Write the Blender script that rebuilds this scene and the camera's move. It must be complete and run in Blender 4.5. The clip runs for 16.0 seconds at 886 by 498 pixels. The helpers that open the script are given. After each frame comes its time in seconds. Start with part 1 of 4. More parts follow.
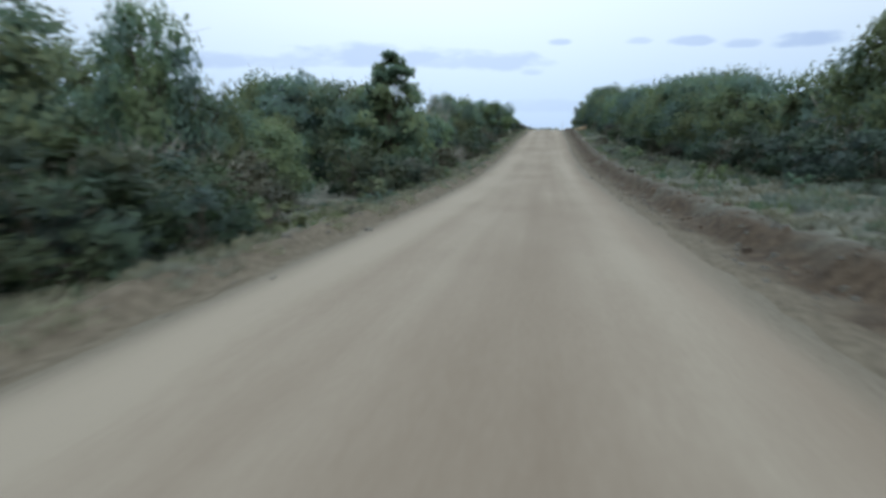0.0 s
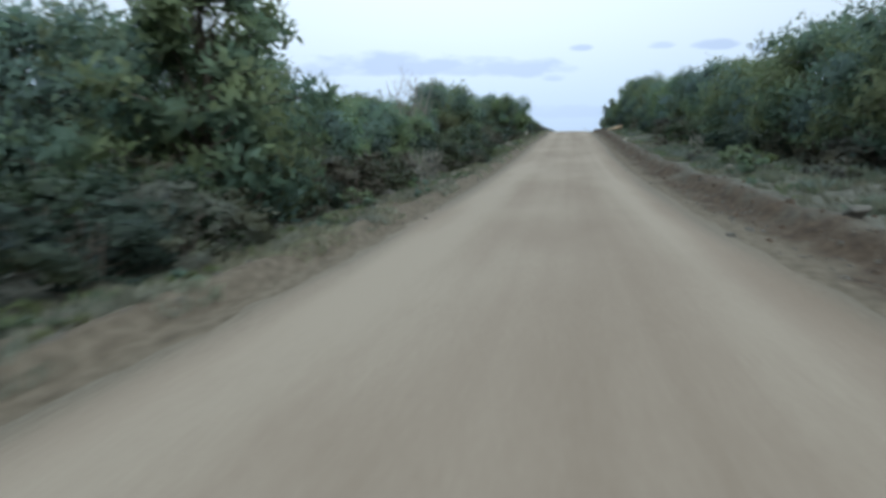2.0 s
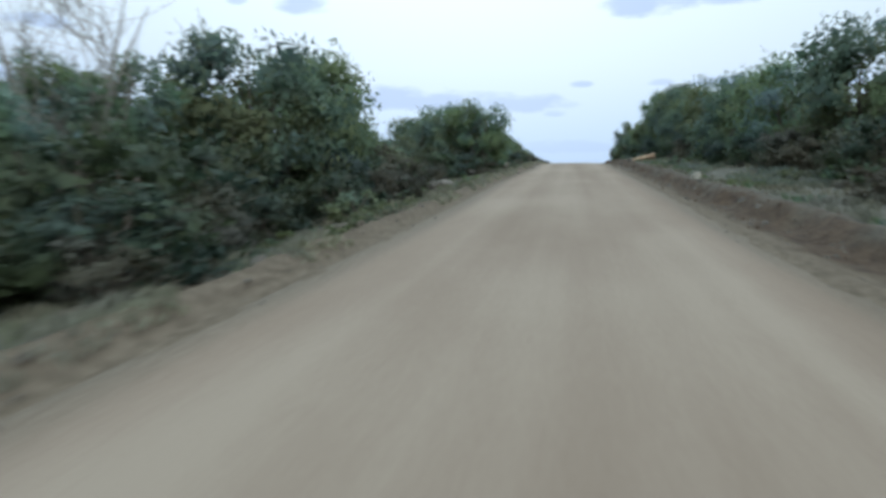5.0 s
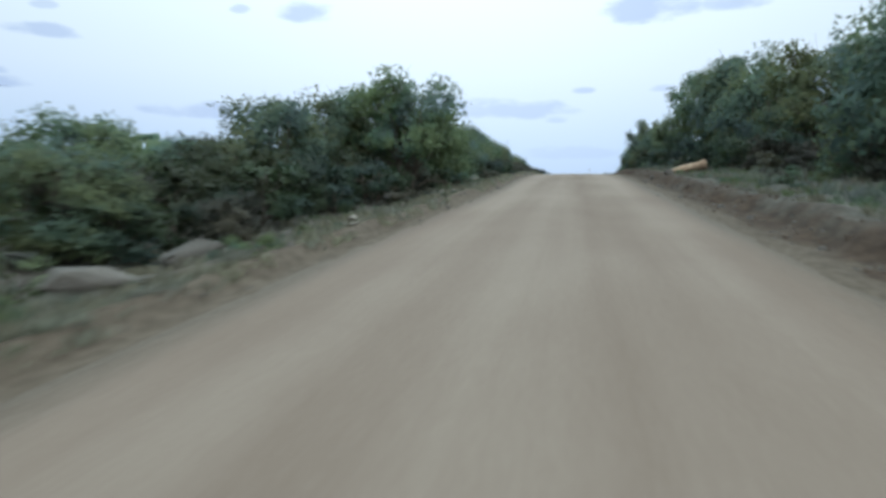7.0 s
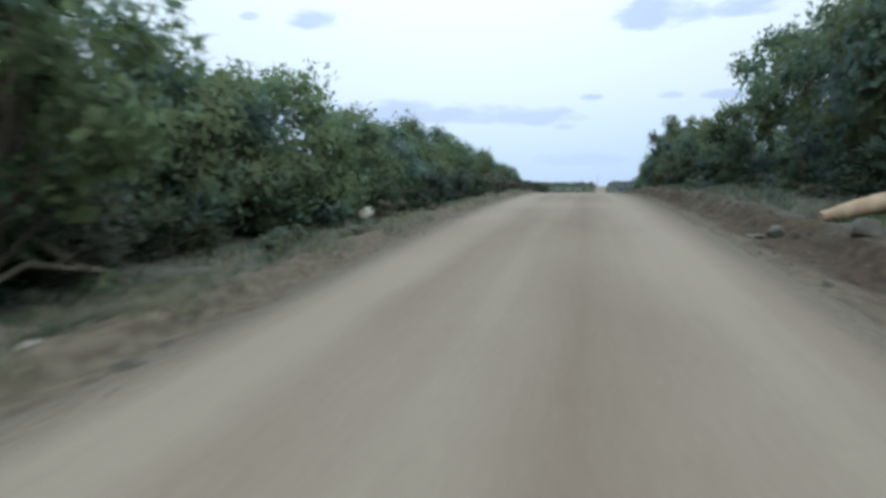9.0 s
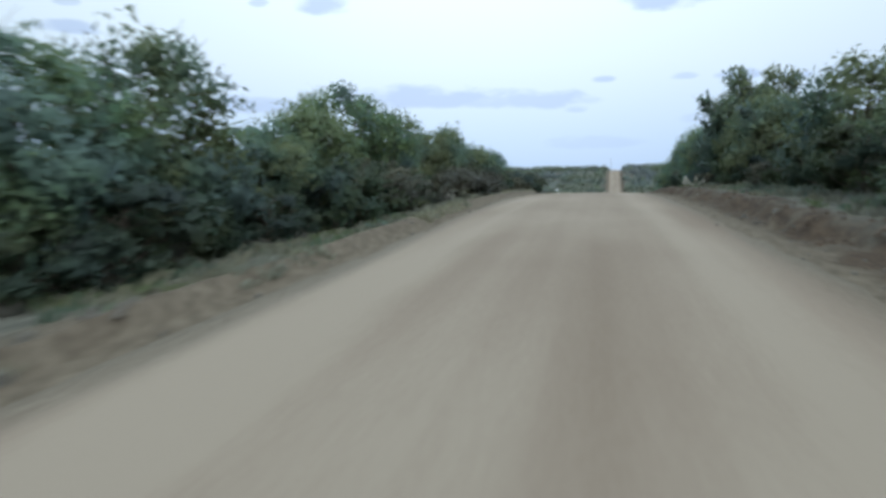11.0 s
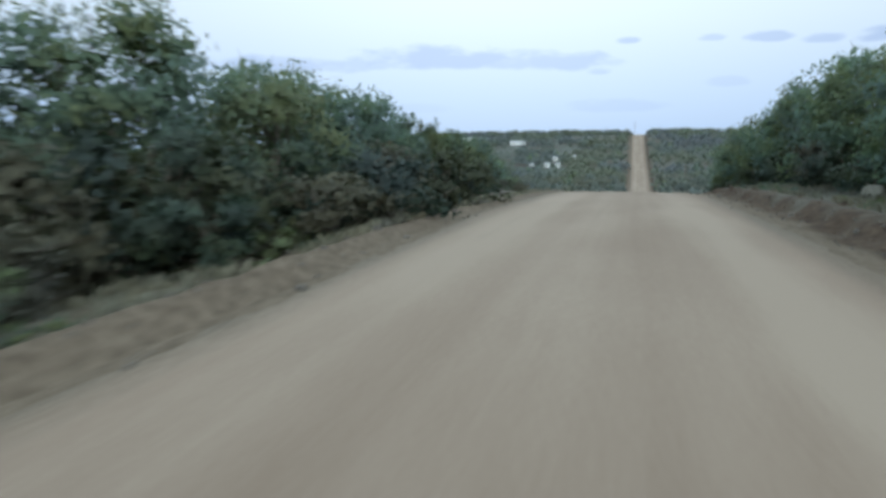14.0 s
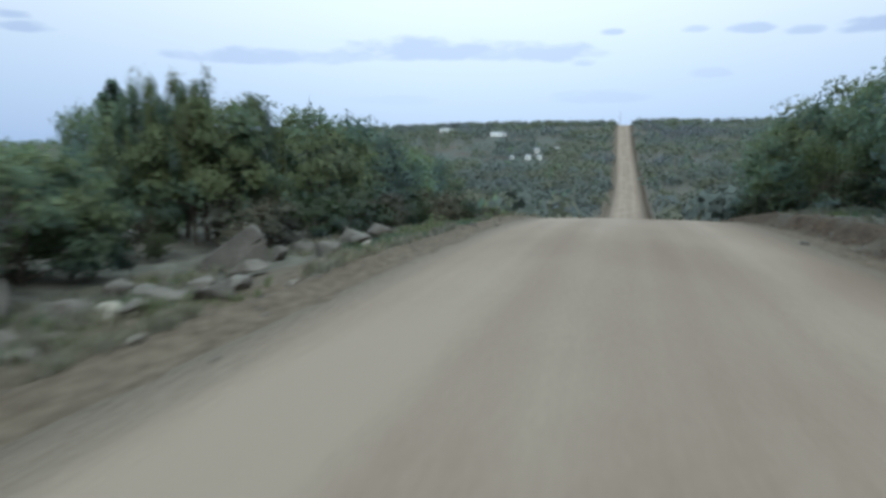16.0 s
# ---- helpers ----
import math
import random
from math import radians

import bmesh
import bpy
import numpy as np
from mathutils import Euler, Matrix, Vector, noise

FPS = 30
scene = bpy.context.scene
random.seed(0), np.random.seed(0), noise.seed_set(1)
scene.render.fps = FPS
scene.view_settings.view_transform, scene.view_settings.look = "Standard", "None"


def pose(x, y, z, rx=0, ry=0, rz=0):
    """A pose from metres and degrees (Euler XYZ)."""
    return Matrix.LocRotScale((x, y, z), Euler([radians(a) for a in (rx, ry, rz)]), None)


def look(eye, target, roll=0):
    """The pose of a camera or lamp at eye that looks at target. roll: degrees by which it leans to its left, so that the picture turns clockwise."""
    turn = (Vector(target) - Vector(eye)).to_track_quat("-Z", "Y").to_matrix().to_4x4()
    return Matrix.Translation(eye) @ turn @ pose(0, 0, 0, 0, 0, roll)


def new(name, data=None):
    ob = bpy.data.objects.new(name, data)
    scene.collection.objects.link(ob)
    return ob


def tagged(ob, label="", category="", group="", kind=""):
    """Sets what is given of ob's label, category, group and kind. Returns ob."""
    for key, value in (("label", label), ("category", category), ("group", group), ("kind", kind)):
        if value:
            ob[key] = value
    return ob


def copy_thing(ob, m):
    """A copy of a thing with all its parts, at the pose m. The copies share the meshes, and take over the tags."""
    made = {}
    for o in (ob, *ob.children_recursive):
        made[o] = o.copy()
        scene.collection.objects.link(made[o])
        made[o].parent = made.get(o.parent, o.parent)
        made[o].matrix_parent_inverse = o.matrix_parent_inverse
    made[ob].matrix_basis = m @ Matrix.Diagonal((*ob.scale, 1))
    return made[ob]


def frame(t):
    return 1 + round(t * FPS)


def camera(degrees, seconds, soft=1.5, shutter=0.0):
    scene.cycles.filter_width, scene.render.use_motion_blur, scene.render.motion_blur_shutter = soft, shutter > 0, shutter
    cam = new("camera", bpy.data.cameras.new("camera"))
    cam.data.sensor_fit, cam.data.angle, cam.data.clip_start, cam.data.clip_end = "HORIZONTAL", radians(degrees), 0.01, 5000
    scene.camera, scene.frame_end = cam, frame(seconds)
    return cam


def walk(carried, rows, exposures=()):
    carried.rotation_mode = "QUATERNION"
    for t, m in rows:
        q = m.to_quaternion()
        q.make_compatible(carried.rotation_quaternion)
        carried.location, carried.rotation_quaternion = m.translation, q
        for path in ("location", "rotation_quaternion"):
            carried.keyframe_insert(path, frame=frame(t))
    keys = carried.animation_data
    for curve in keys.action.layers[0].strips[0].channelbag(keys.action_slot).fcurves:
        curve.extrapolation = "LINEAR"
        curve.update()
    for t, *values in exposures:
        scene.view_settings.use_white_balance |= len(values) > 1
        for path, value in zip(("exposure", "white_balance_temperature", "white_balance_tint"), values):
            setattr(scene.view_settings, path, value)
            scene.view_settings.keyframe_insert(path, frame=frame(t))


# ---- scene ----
cam = camera(65.9, 16.0, soft=3.35, shutter=0.5)
PATH = [
    (0.0, (0.928, -0.487, 2.802), (-0.560, 9.303, 1.406), 0.47),
    (0.5, (0.854, 5.697, 2.775), (-0.631, 15.477, 1.309), 0.39),
    (1.0, (0.763, 11.728, 2.786), (-0.817, 21.498, 1.351), 0.24),
    (1.5, (0.615, 17.511, 2.828), (-1.086, 27.275, 1.498), -0.26),
    (2.0, (0.415, 23.258, 2.860), (-1.398, 33.007, 1.567), -0.14),
    (2.5, (0.231, 29.065, 2.932), (-1.580, 38.817, 1.660), -0.16),
    (3.0, (0.103, 34.841, 3.037), (-1.699, 44.596, 1.780), -0.18),
    (3.5, (0.064, 40.540, 3.182), (-1.722, 50.313, 2.048), -0.43),
    (4.0, (0.096, 46.223, 3.377), (-1.684, 56.012, 2.374), 0.43),
    (6.5, (0.267, 75.236, 4.933), (-1.634, 85.027, 4.210), 0.07),
    (7.0, (0.332, 81.154, 5.331), (-1.544, 90.950, 4.612), 0.12),
    (7.5, (0.406, 87.154, 5.754), (-1.504, 96.947, 5.086), 0.03),
    (8.0, (0.483, 93.088, 6.188), (-1.464, 102.882, 5.655), -0.34),
    (8.5, (0.554, 98.845, 6.595), (-1.404, 108.636, 6.044), -0.49),
    (9.0, (0.604, 104.530, 6.997), (-1.378, 114.311, 6.369), 0.23),
    (11.5, (0.578, 133.657, 8.658), (-1.627, 143.373, 7.799), -0.38),
    (12.0, (0.568, 139.593, 8.953), (-1.689, 149.301, 8.133), -0.07),
    (12.5, (0.586, 145.734, 9.254), (-1.724, 155.433, 8.481), -0.02),
    (13.0, (0.570, 151.726, 9.476), (-1.803, 161.385, 8.435), 0.26),
    (13.5, (0.499, 157.120, 9.572), (-1.939, 166.729, 8.258), 0.82),
    (14.0, (0.482, 162.499, 9.618), (-1.923, 172.107, 8.235), 0.20),
    (14.5, (0.502, 167.865, 9.650), (-1.816, 177.497, 8.287), -0.46),
    (15.0, (0.515, 173.278, 9.687), (-1.770, 182.916, 8.314), -0.21),
    (15.5, (0.474, 178.543, 9.685), (-1.758, 188.186, 8.259), -0.14),
    (16.0, (0.422, 183.800, 9.637), (-1.776, 193.440, 8.140), 0.04),
]
walk(cam, [(t, look(eye, target, roll)) for t, eye, target, roll in PATH], [(0.0, 0.0, 6100.0, 9.0), (16.0, 0.0, 6100.0, 9.0)])

# ---- world and light ----
SUN_EL, SUN_AZ = radians(50), radians(150)
world = bpy.data.worlds.new("sky")
scene.world = world
world.use_nodes = True


def sky_nodes(nt):
    nt.nodes.clear()
    N, L = nt.nodes.new, nt.links.new

    def math_node(op, a, b=None, c=None):
        n = N("ShaderNodeMath")
        n.operation = op
        for i, v in enumerate((a, b, c)):
            if v is None:
                continue
            if isinstance(v, (int, float)):
                n.inputs[i].default_value = v
            else:
                L(v, n.inputs[i])
        return n.outputs[0]

    sky = N("ShaderNodeTexSky")
    sky.sky_type = "NISHITA"
    sky.sun_disc = False
    sky.sun_elevation, sky.sun_rotation = SUN_EL, SUN_AZ
    sky.air_density, sky.dust_density = 1.0, 2.0
    base = N("ShaderNodeMix")
    base.data_type, base.blend_type = "RGBA", "MULTIPLY"
    base.inputs[0].default_value = 1.0
    L(sky.outputs[0], base.inputs[6])
    base.inputs[7].default_value = (0.06, 0.06, 0.06, 1)
    tc = N("ShaderNodeTexCoord")
    sep = N("ShaderNodeSeparateXYZ")
    L(tc.outputs["Generated"], sep.inputs[0])
    x, y, z = sep.outputs
    az = math_node("ARCTAN2", x, y)
    el = math_node("ARCSINE", z)
    # thin bright veil over the whole sky, whiter higher up
    veil = N("ShaderNodeValToRGB")
    r = veil.color_ramp
    r.elements[0].position, r.elements[0].color = 0.0, (0.40, 0.55, 0.80, 1)
    r.elements[1].position, r.elements[1].color = 1.0, (0.65, 0.84, 0.90, 1)
    for at, col in ((0.11, (0.50, 0.65, 0.87, 1)), (0.28, (0.68, 0.80, 0.93, 1)), (0.45, (0.78, 0.91, 0.97, 1))):
        r.elements.new(at).color = col
    L(math_node("MULTIPLY", el, 1.6), veil.inputs[0])
    mix = N("ShaderNodeMix")
    mix.data_type = "RGBA"
    mix.inputs[0].default_value = 0.9
    L(base.outputs[2], mix.inputs[6])
    L(veil.outputs[0], mix.inputs[7])
    col = mix.outputs[2]
    # streaky clouds: warped direction, flattened ellipses and loose noise
    comb = N("ShaderNodeCombineXYZ")
    L(az, comb.inputs[0]), L(el, comb.inputs[1])
    warp = N("ShaderNodeTexNoise")
    warp.inputs["Scale"].default_value, warp.inputs["Detail"].default_value = 26, 6
    stretch = N("ShaderNodeMapping")
    stretch.inputs["Scale"].default_value = (0.8, 2.2, 1)
    L(comb.outputs[0], stretch.inputs[0]), L(stretch.outputs[0], warp.inputs["Vector"])
    wob = math_node("SUBTRACT", warp.outputs[0], 0.5)
    total = None
    for ca, ce, ra, re_, dens in CLOUDS_LOW + CLOUDS_HIGH:
        da = math_node("DIVIDE", math_node("SUBTRACT", az, radians(ca)), radians(ra * 1.2))
        de = math_node("DIVIDE", math_node("SUBTRACT", el, radians(ce)), radians(re_ * 1.35))
        # flat base, domed top
        de = math_node("MULTIPLY", de, math_node("ADD", 1.0, math_node("MULTIPLY", math_node("LESS_THAN", de, 0.0), 0.7)))
        d = math_node("ADD", math_node("MULTIPLY", da, da), math_node("MULTIPLY", de, de))
        d = math_node("ADD", d, math_node("MULTIPLY", wob, 2.9))
        m = N("ShaderNodeMapRange")
        m.interpolation_type = "SMOOTHSTEP"
        for i, v in zip((1, 2, 3, 4), (1.30, 0.15, 0.0, dens)):
            m.inputs[i].default_value = v
        L(d, m.inputs[0])
        total = m.outputs[0] if total is None else math_node("MAXIMUM", total, m.outputs[0])
    shade = N("ShaderNodeMix")
    shade.data_type = "RGBA"
    L(total, shade.inputs[0]), L(col, shade.inputs[6])
    shade.inputs[7].default_value = (0.36, 0.48, 0.71, 1)
    # thinner, brighter cloud over the road ahead
    to_thin = N("ShaderNodeVectorMath")
    to_thin.operation = "DOT_PRODUCT"
    L(tc.outputs["Generated"], to_thin.inputs[0])
    to_thin.inputs[1].default_value = (-0.156, 0.885, 0.438)
    glow = math_node("MULTIPLY", math_node("POWER", math_node("MAXIMUM", to_thin.outputs["Value"], 0.0), 7.0), 0.36)
    bright = N("ShaderNodeMix")
    bright.data_type, bright.blend_type = "RGBA", "ADD"
    L(glow, bright.inputs[0]), L(shade.outputs[2], bright.inputs[6])
    bright.inputs[7].default_value = (0.93, 0.97, 0.94, 1)
    bg, out = N("ShaderNodeBackground"), N("ShaderNodeOutputWorld")
    L(bright.outputs[2], bg.inputs[0])
    # an overcast vault is brighter overhead than at the horizon
    lift = N("ShaderNodeMapRange")
    lift.interpolation_type = "SMOOTHSTEP"
    for i, v in zip((1, 2, 3, 4), (radians(19), radians(46), SKY_STRENGTH, SKY_STRENGTH * 2.45)):
        lift.inputs[i].default_value = v
    L(el, lift.inputs[0]), L(lift.outputs[0], bg.inputs[1])
    L(bg.outputs[0], out.inputs[0])


SKY_STRENGTH = 1.0
# clouds: azimuth to the right of the road's heading, elevation, half width, half height (degrees), density
CLOUDS_LOW = [
    (-26.8, 6.75, 6.2, 0.62, 0.75), (-19.5, 6.95, 4.0, 0.42, 0.6), (-14.0, 7.4, 6.6, 0.9, 0.9), (-8.8, 7.2, 4.0, 0.55, 0.75), (-4.6, 7.15, 4.2, 0.75, 0.8),
    (-1.5, 6.5, 0.9, 0.35, 0.6), (0.65, 8.75, 0.75, 0.28, 0.85), (10.7, 8.5, 1.4, 0.4, 0.75), (6.65, 8.67, 0.9, 0.28, 0.6), (14.2, 8.15, 1.2, 0.35, 0.7),
    (18.5, 8.1, 2.0, 0.55, 0.85), (7.9, 5.4, 1.5, 0.4, 0.35),
]
CLOUDS_HIGH = [
    (-0.3, 3.7, 4.0, 0.5, 0.4), (-16.7, 3.6, 3.0, 0.4, 0.25), (-43.4, 8.0, 1.6, 0.4, 0.7), (-44.5, 8.8, 1.2, 0.3, 0.7), (-22.1, 14.5, 2.0, 0.75, 0.9),
    (5.4, 14.6, 3.1, 1.25, 0.95), (12.2, 14.6, 2.2, 0.7, 0.8), (-40.8, 11.7, 2.0, 0.5, 0.7), (-27.1, 14.5, 0.7, 0.35, 0.7), (-40.6, 13.5, 0.8, 0.3, 0.5),
]
sky_nodes(world.node_tree)

sun = new("sun", bpy.data.lights.new("sun", "SUN"))
sun.data.energy, sun.data.angle, sun.data.color = 1.4, radians(40), (1.0, 0.96, 0.92)
sun.matrix_world = look((math.sin(SUN_AZ) * 60, math.cos(SUN_AZ) * 60, math.tan(SUN_EL) * 60), (0, 0, 0))

# ---- materials ----
def nodes_of(name):
    m = bpy.data.materials.new(name)
    m.use_nodes = True
    nt = m.node_tree
    return m, nt, nt.nodes["Principled BSDF"]


def earth(name, dark, mid, pale, scale=1.0, rough=0.95, bump=0.25, random_tint=0.0):
    """Soil, stone or bark: two scales of noise between three colours, with fine relief."""
    m, nt, b = nodes_of(name)
    N, L = nt.nodes.new, nt.links.new
    tc = N("ShaderNodeTexCoord")
    big, small = N("ShaderNodeTexNoise"), N("ShaderNodeTexNoise")
    big.inputs["Scale"].default_value, big.inputs["Detail"].default_value = 0.7 * scale, 6
    small.inputs["Scale"].default_value, small.inputs["Detail"].default_value = 16 * scale, 6
    L(tc.outputs["Object"], big.inputs["Vector"]), L(tc.outputs["Object"], small.inputs["Vector"])
    mx = N("ShaderNodeMath")
    mx.operation = "MULTIPLY_ADD"
    L(small.outputs[0], mx.inputs[0])
    mx.inputs[1].default_value = 0.45
    k = N("ShaderNodeMath")
    k.operation = "MULTIPLY"
    L(big.outputs[0], k.inputs[0])
    k.inputs[1].default_value = 0.6
    L(k.outputs[0], mx.inputs[2])
    r = N("ShaderNodeValToRGB")
    r.color_ramp.elements[0].position, r.color_ramp.elements[0].color = 0.36, (*dark, 1)
    r.color_ramp.elements[1].position, r.color_ramp.elements[1].color = 0.70, (*pale, 1)
    r.color_ramp.elements.new(0.53).color = (*mid, 1)
    L(mx.outputs[0], r.inputs[0])
    col = r.outputs[0]
    if random_tint:
        oi, hs, mr = N("ShaderNodeObjectInfo"), N("ShaderNodeHueSaturation"), N("ShaderNodeMapRange")
        mr.inputs[3].default_value, mr.inputs[4].default_value = 1 - random_tint, 1 + random_tint
        L(oi.outputs["Random"], mr.inputs[0]), L(mr.outputs[0], hs.inputs["Value"]), L(col, hs.inputs["Color"])
        col = hs.outputs[0]
    L(col, b.inputs["Base Color"])
    b.inputs["Roughness"].default_value = rough
    bp = N("ShaderNodeBump")
    bp.inputs["Strength"].default_value, bp.inputs["Distance"].default_value = bump, 0.05
    L(small.outputs[0], bp.inputs["Height"]), L(bp.outputs[0], b.inputs["Normal"])
    return m


def leafy(name, dark, pale, tint=0.2, translucent=0.42, blotchy=1.0, groves=0.55):
    """Leaves: every tuft has its own green, every plant its own tone."""
    m, nt, b = nodes_of(name)
    N, L = nt.nodes.new, nt.links.new
    geo, oi, r = N("ShaderNodeNewGeometry"), N("ShaderNodeObjectInfo"), N("ShaderNodeValToRGB")
    r.color_ramp.elements[0].color, r.color_ramp.elements[1].color = (*dark, 1), (*pale, 1)
    L(geo.outputs["Random Per Island"], r.inputs[0])
    # whole boughs lean to blue-green, olive or dry brown
    tc, blotch, cast, tone = N("ShaderNodeTexCoord"), N("ShaderNodeTexNoise"), N("ShaderNodeValToRGB"), N("ShaderNodeMix")
    blotch.noise_dimensions = "4D"
    blotch.inputs["Scale"].default_value, blotch.inputs["Detail"].default_value = groves, 2
    shift = N("ShaderNodeMath")
    shift.operation = "MULTIPLY"
    shift.inputs[1].default_value = 40.0
    L(oi.outputs["Random"], shift.inputs[0]), L(shift.outputs[0], blotch.inputs["W"]), L(tc.outputs["Object"], blotch.inputs["Vector"])
    for e, (p, c) in zip([cast.color_ramp.elements[0], cast.color_ramp.elements[1], *(cast.color_ramp.elements.new(q) for q in (0.46, 0.56))],
                         ((0.34, (0.85, 0.97, 1.16)), (0.65, (1.30, 0.95, 0.90)), (0.46, (0.88, 1.07, 0.94)), (0.56, (1.12, 1.10, 0.66)))):
        e.position, e.color = p, (*c, 1)
    L(blotch.outputs[0], cast.inputs[0])
    tone.data_type, tone.blend_type = "RGBA", "MULTIPLY"
    tone.inputs[0].default_value = blotchy
    L(r.outputs[0], tone.inputs[6]), L(cast.outputs[0], tone.inputs[7])
    hs, mr, mh = N("ShaderNodeHueSaturation"), N("ShaderNodeMapRange"), N("ShaderNodeMapRange")
    mr.inputs[3].default_value, mr.inputs[4].default_value = 1 - tint, 1 + tint
    mh.inputs[3].default_value, mh.inputs[4].default_value = 0.47, 0.53
    L(oi.outputs["Random"], mr.inputs[0]), L(mr.outputs[0], hs.inputs["Value"])
    L(oi.outputs["Random"], mh.inputs[0]), L(mh.outputs[0], hs.inputs["Hue"])
    L(tone.outputs[2], hs.inputs["Color"]), L(hs.outputs[0], b.inputs["Base Color"])
    b.inputs["Roughness"].default_value = 0.65
    b.inputs["Specular IOR Level"].default_value = 0.25
    tr, ms = N("ShaderNodeBsdfTranslucent"), N("ShaderNodeMixShader")
    L(hs.outputs[0], tr.inputs[0])
    ms.inputs[0].default_value = translucent
    L(b.outputs[0], ms.inputs[1]), L(tr.outputs[0], ms.inputs[2])
    L(ms.outputs[0], nt.nodes["Material Output"].inputs[0])
    return m


def verge():
    """Ground beside the road: bare dirt at the edge, red clay on the cut bank, dark litter with pale dry patches further out."""
    m, nt, b = nodes_of("verge soil")
    N, L = nt.nodes.new, nt.links.new

    def noise_tex(scale, detail=6, vec=None):
        n = N("ShaderNodeTexNoise")
        n.inputs["Scale"].default_value, n.inputs["Detail"].default_value = scale, detail
        L(tc.outputs["Object"] if vec is None else vec, n.inputs["Vector"])
        return n.outputs[0]

    def ramp(fac, *stops):
        r = N("ShaderNodeValToRGB")
        while len(r.color_ramp.elements) < len(stops):
            r.color_ramp.elements.new(0.5)
        for e, (p, c) in zip(r.color_ramp.elements, stops):
            e.position, e.color = p, (*c, 1)
        L(fac, r.inputs[0])
        return r.outputs[0]

    def mix(fac, a, b_):
        n = N("ShaderNodeMix")
        n.data_type = "RGBA"
        L(fac, n.inputs[0]), L(a, n.inputs[6]), L(b_, n.inputs[7])
        return n.outputs[2]

    def calc(op, a, b_):
        n = N("ShaderNodeMath")
        n.operation, n.use_clamp = op, True
        for i, v in enumerate((a, b_)):
            if isinstance(v, (int, float)):
                n.inputs[i].default_value = v
            else:
                L(v, n.inputs[i])
        return n.outputs[0]

    def step(v, lo, hi):
        n = N("ShaderNodeMapRange")
        n.interpolation_type = "SMOOTHSTEP"
        n.inputs[1].default_value, n.inputs[2].default_value = lo, hi
        L(v, n.inputs[0])
        return n.outputs[0]

    tc, out, side = N("ShaderNodeTexCoord"), N("ShaderNodeAttribute"), N("ShaderNodeAttribute")
    out.attribute_name, side.attribute_name = "outside", "side"
    wobble = N("ShaderNodeMath")
    wobble.operation = "MULTIPLY_ADD"
    L(noise_tex(0.9, 5), wobble.inputs[0])
    wobble.inputs[1].default_value = 1.8
    L(out.outputs["Fac"], wobble.inputs[2])
    a = wobble.outputs[0]                       # about 0.9 at the road's edge
    # vegetation starts further out on the cut bank
    bank = N("ShaderNodeMath")
    bank.operation = "MULTIPLY_ADD"
    L(side.outputs["Fac"], bank.inputs[0]), L(a, bank.inputs[2])
    bank.inputs[1].default_value = 1.3
    green = bank.outputs[0]
    fine = noise_tex(14, 8)
    mid = noise_tex(2.2, 6)
    litter = ramp(mid, (0.34, (0.039, 0.036, 0.029)), (0.52, (0.075, 0.069, 0.055)), (0.66, (0.134, 0.126, 0.104)))
    grit = ramp(fine, (0.35, (0.053, 0.047, 0.038)), (0.62, (0.126, 0.118, 0.097)))
    far = mix(calc("MULTIPLY", mid, 0.9), litter, grit)
    dirt = ramp(noise_tex(7, 8), (0.30, (0.056, 0.042, 0.029)), (0.48, (0.088, 0.067, 0.048)), (0.70, (0.128, 0.101, 0.074)))
    clay = ramp(noise_tex(5, 8), (0.30, (0.022, 0.013, 0.009)), (0.50, (0.047, 0.030, 0.019)), (0.72, (0.072, 0.048, 0.032)))
    olive = ramp(mid, (0.36, (0.056, 0.061, 0.053)), (0.62, (0.078, 0.083, 0.072)))
    bare = ramp(fine, (0.35, (0.055, 0.045, 0.036)), (0.65, (0.095, 0.082, 0.068)))
    olive = mix(step(noise_tex(0.06, 6), 0.46, 0.62), olive, bare)
    far = mix(step(out.outputs["Fac"], 9.0, 24.0), far, olive)
    col = mix(step(green, 2.1, 3.8), dirt, far)
    band = calc("MULTIPLY", calc("MULTIPLY", step(a, 0.9, 1.5), calc("SUBTRACT", 1.0, step(a, 1.9, 3.1))), step(noise_tex(0.5, 4), 0.20, 0.46))
    clayey = calc("MULTIPLY", band, calc("ADD", calc("MULTIPLY", side.outputs["Fac"], 0.80), 0.15))
    col = mix(clayey, col, clay)
    L(col, b.inputs["Base Color"])
    b.inputs["Roughness"].default_value = 0.97
    b.inputs["Specular IOR Level"].default_value = 0.15
    bp = N("ShaderNodeBump")
    bp.inputs["Strength"].default_value, bp.inputs["Distance"].default_value = 0.6, 0.06
    L(fine, bp.inputs["Height"]), L(bp.outputs[0], b.inputs["Normal"])
    return m


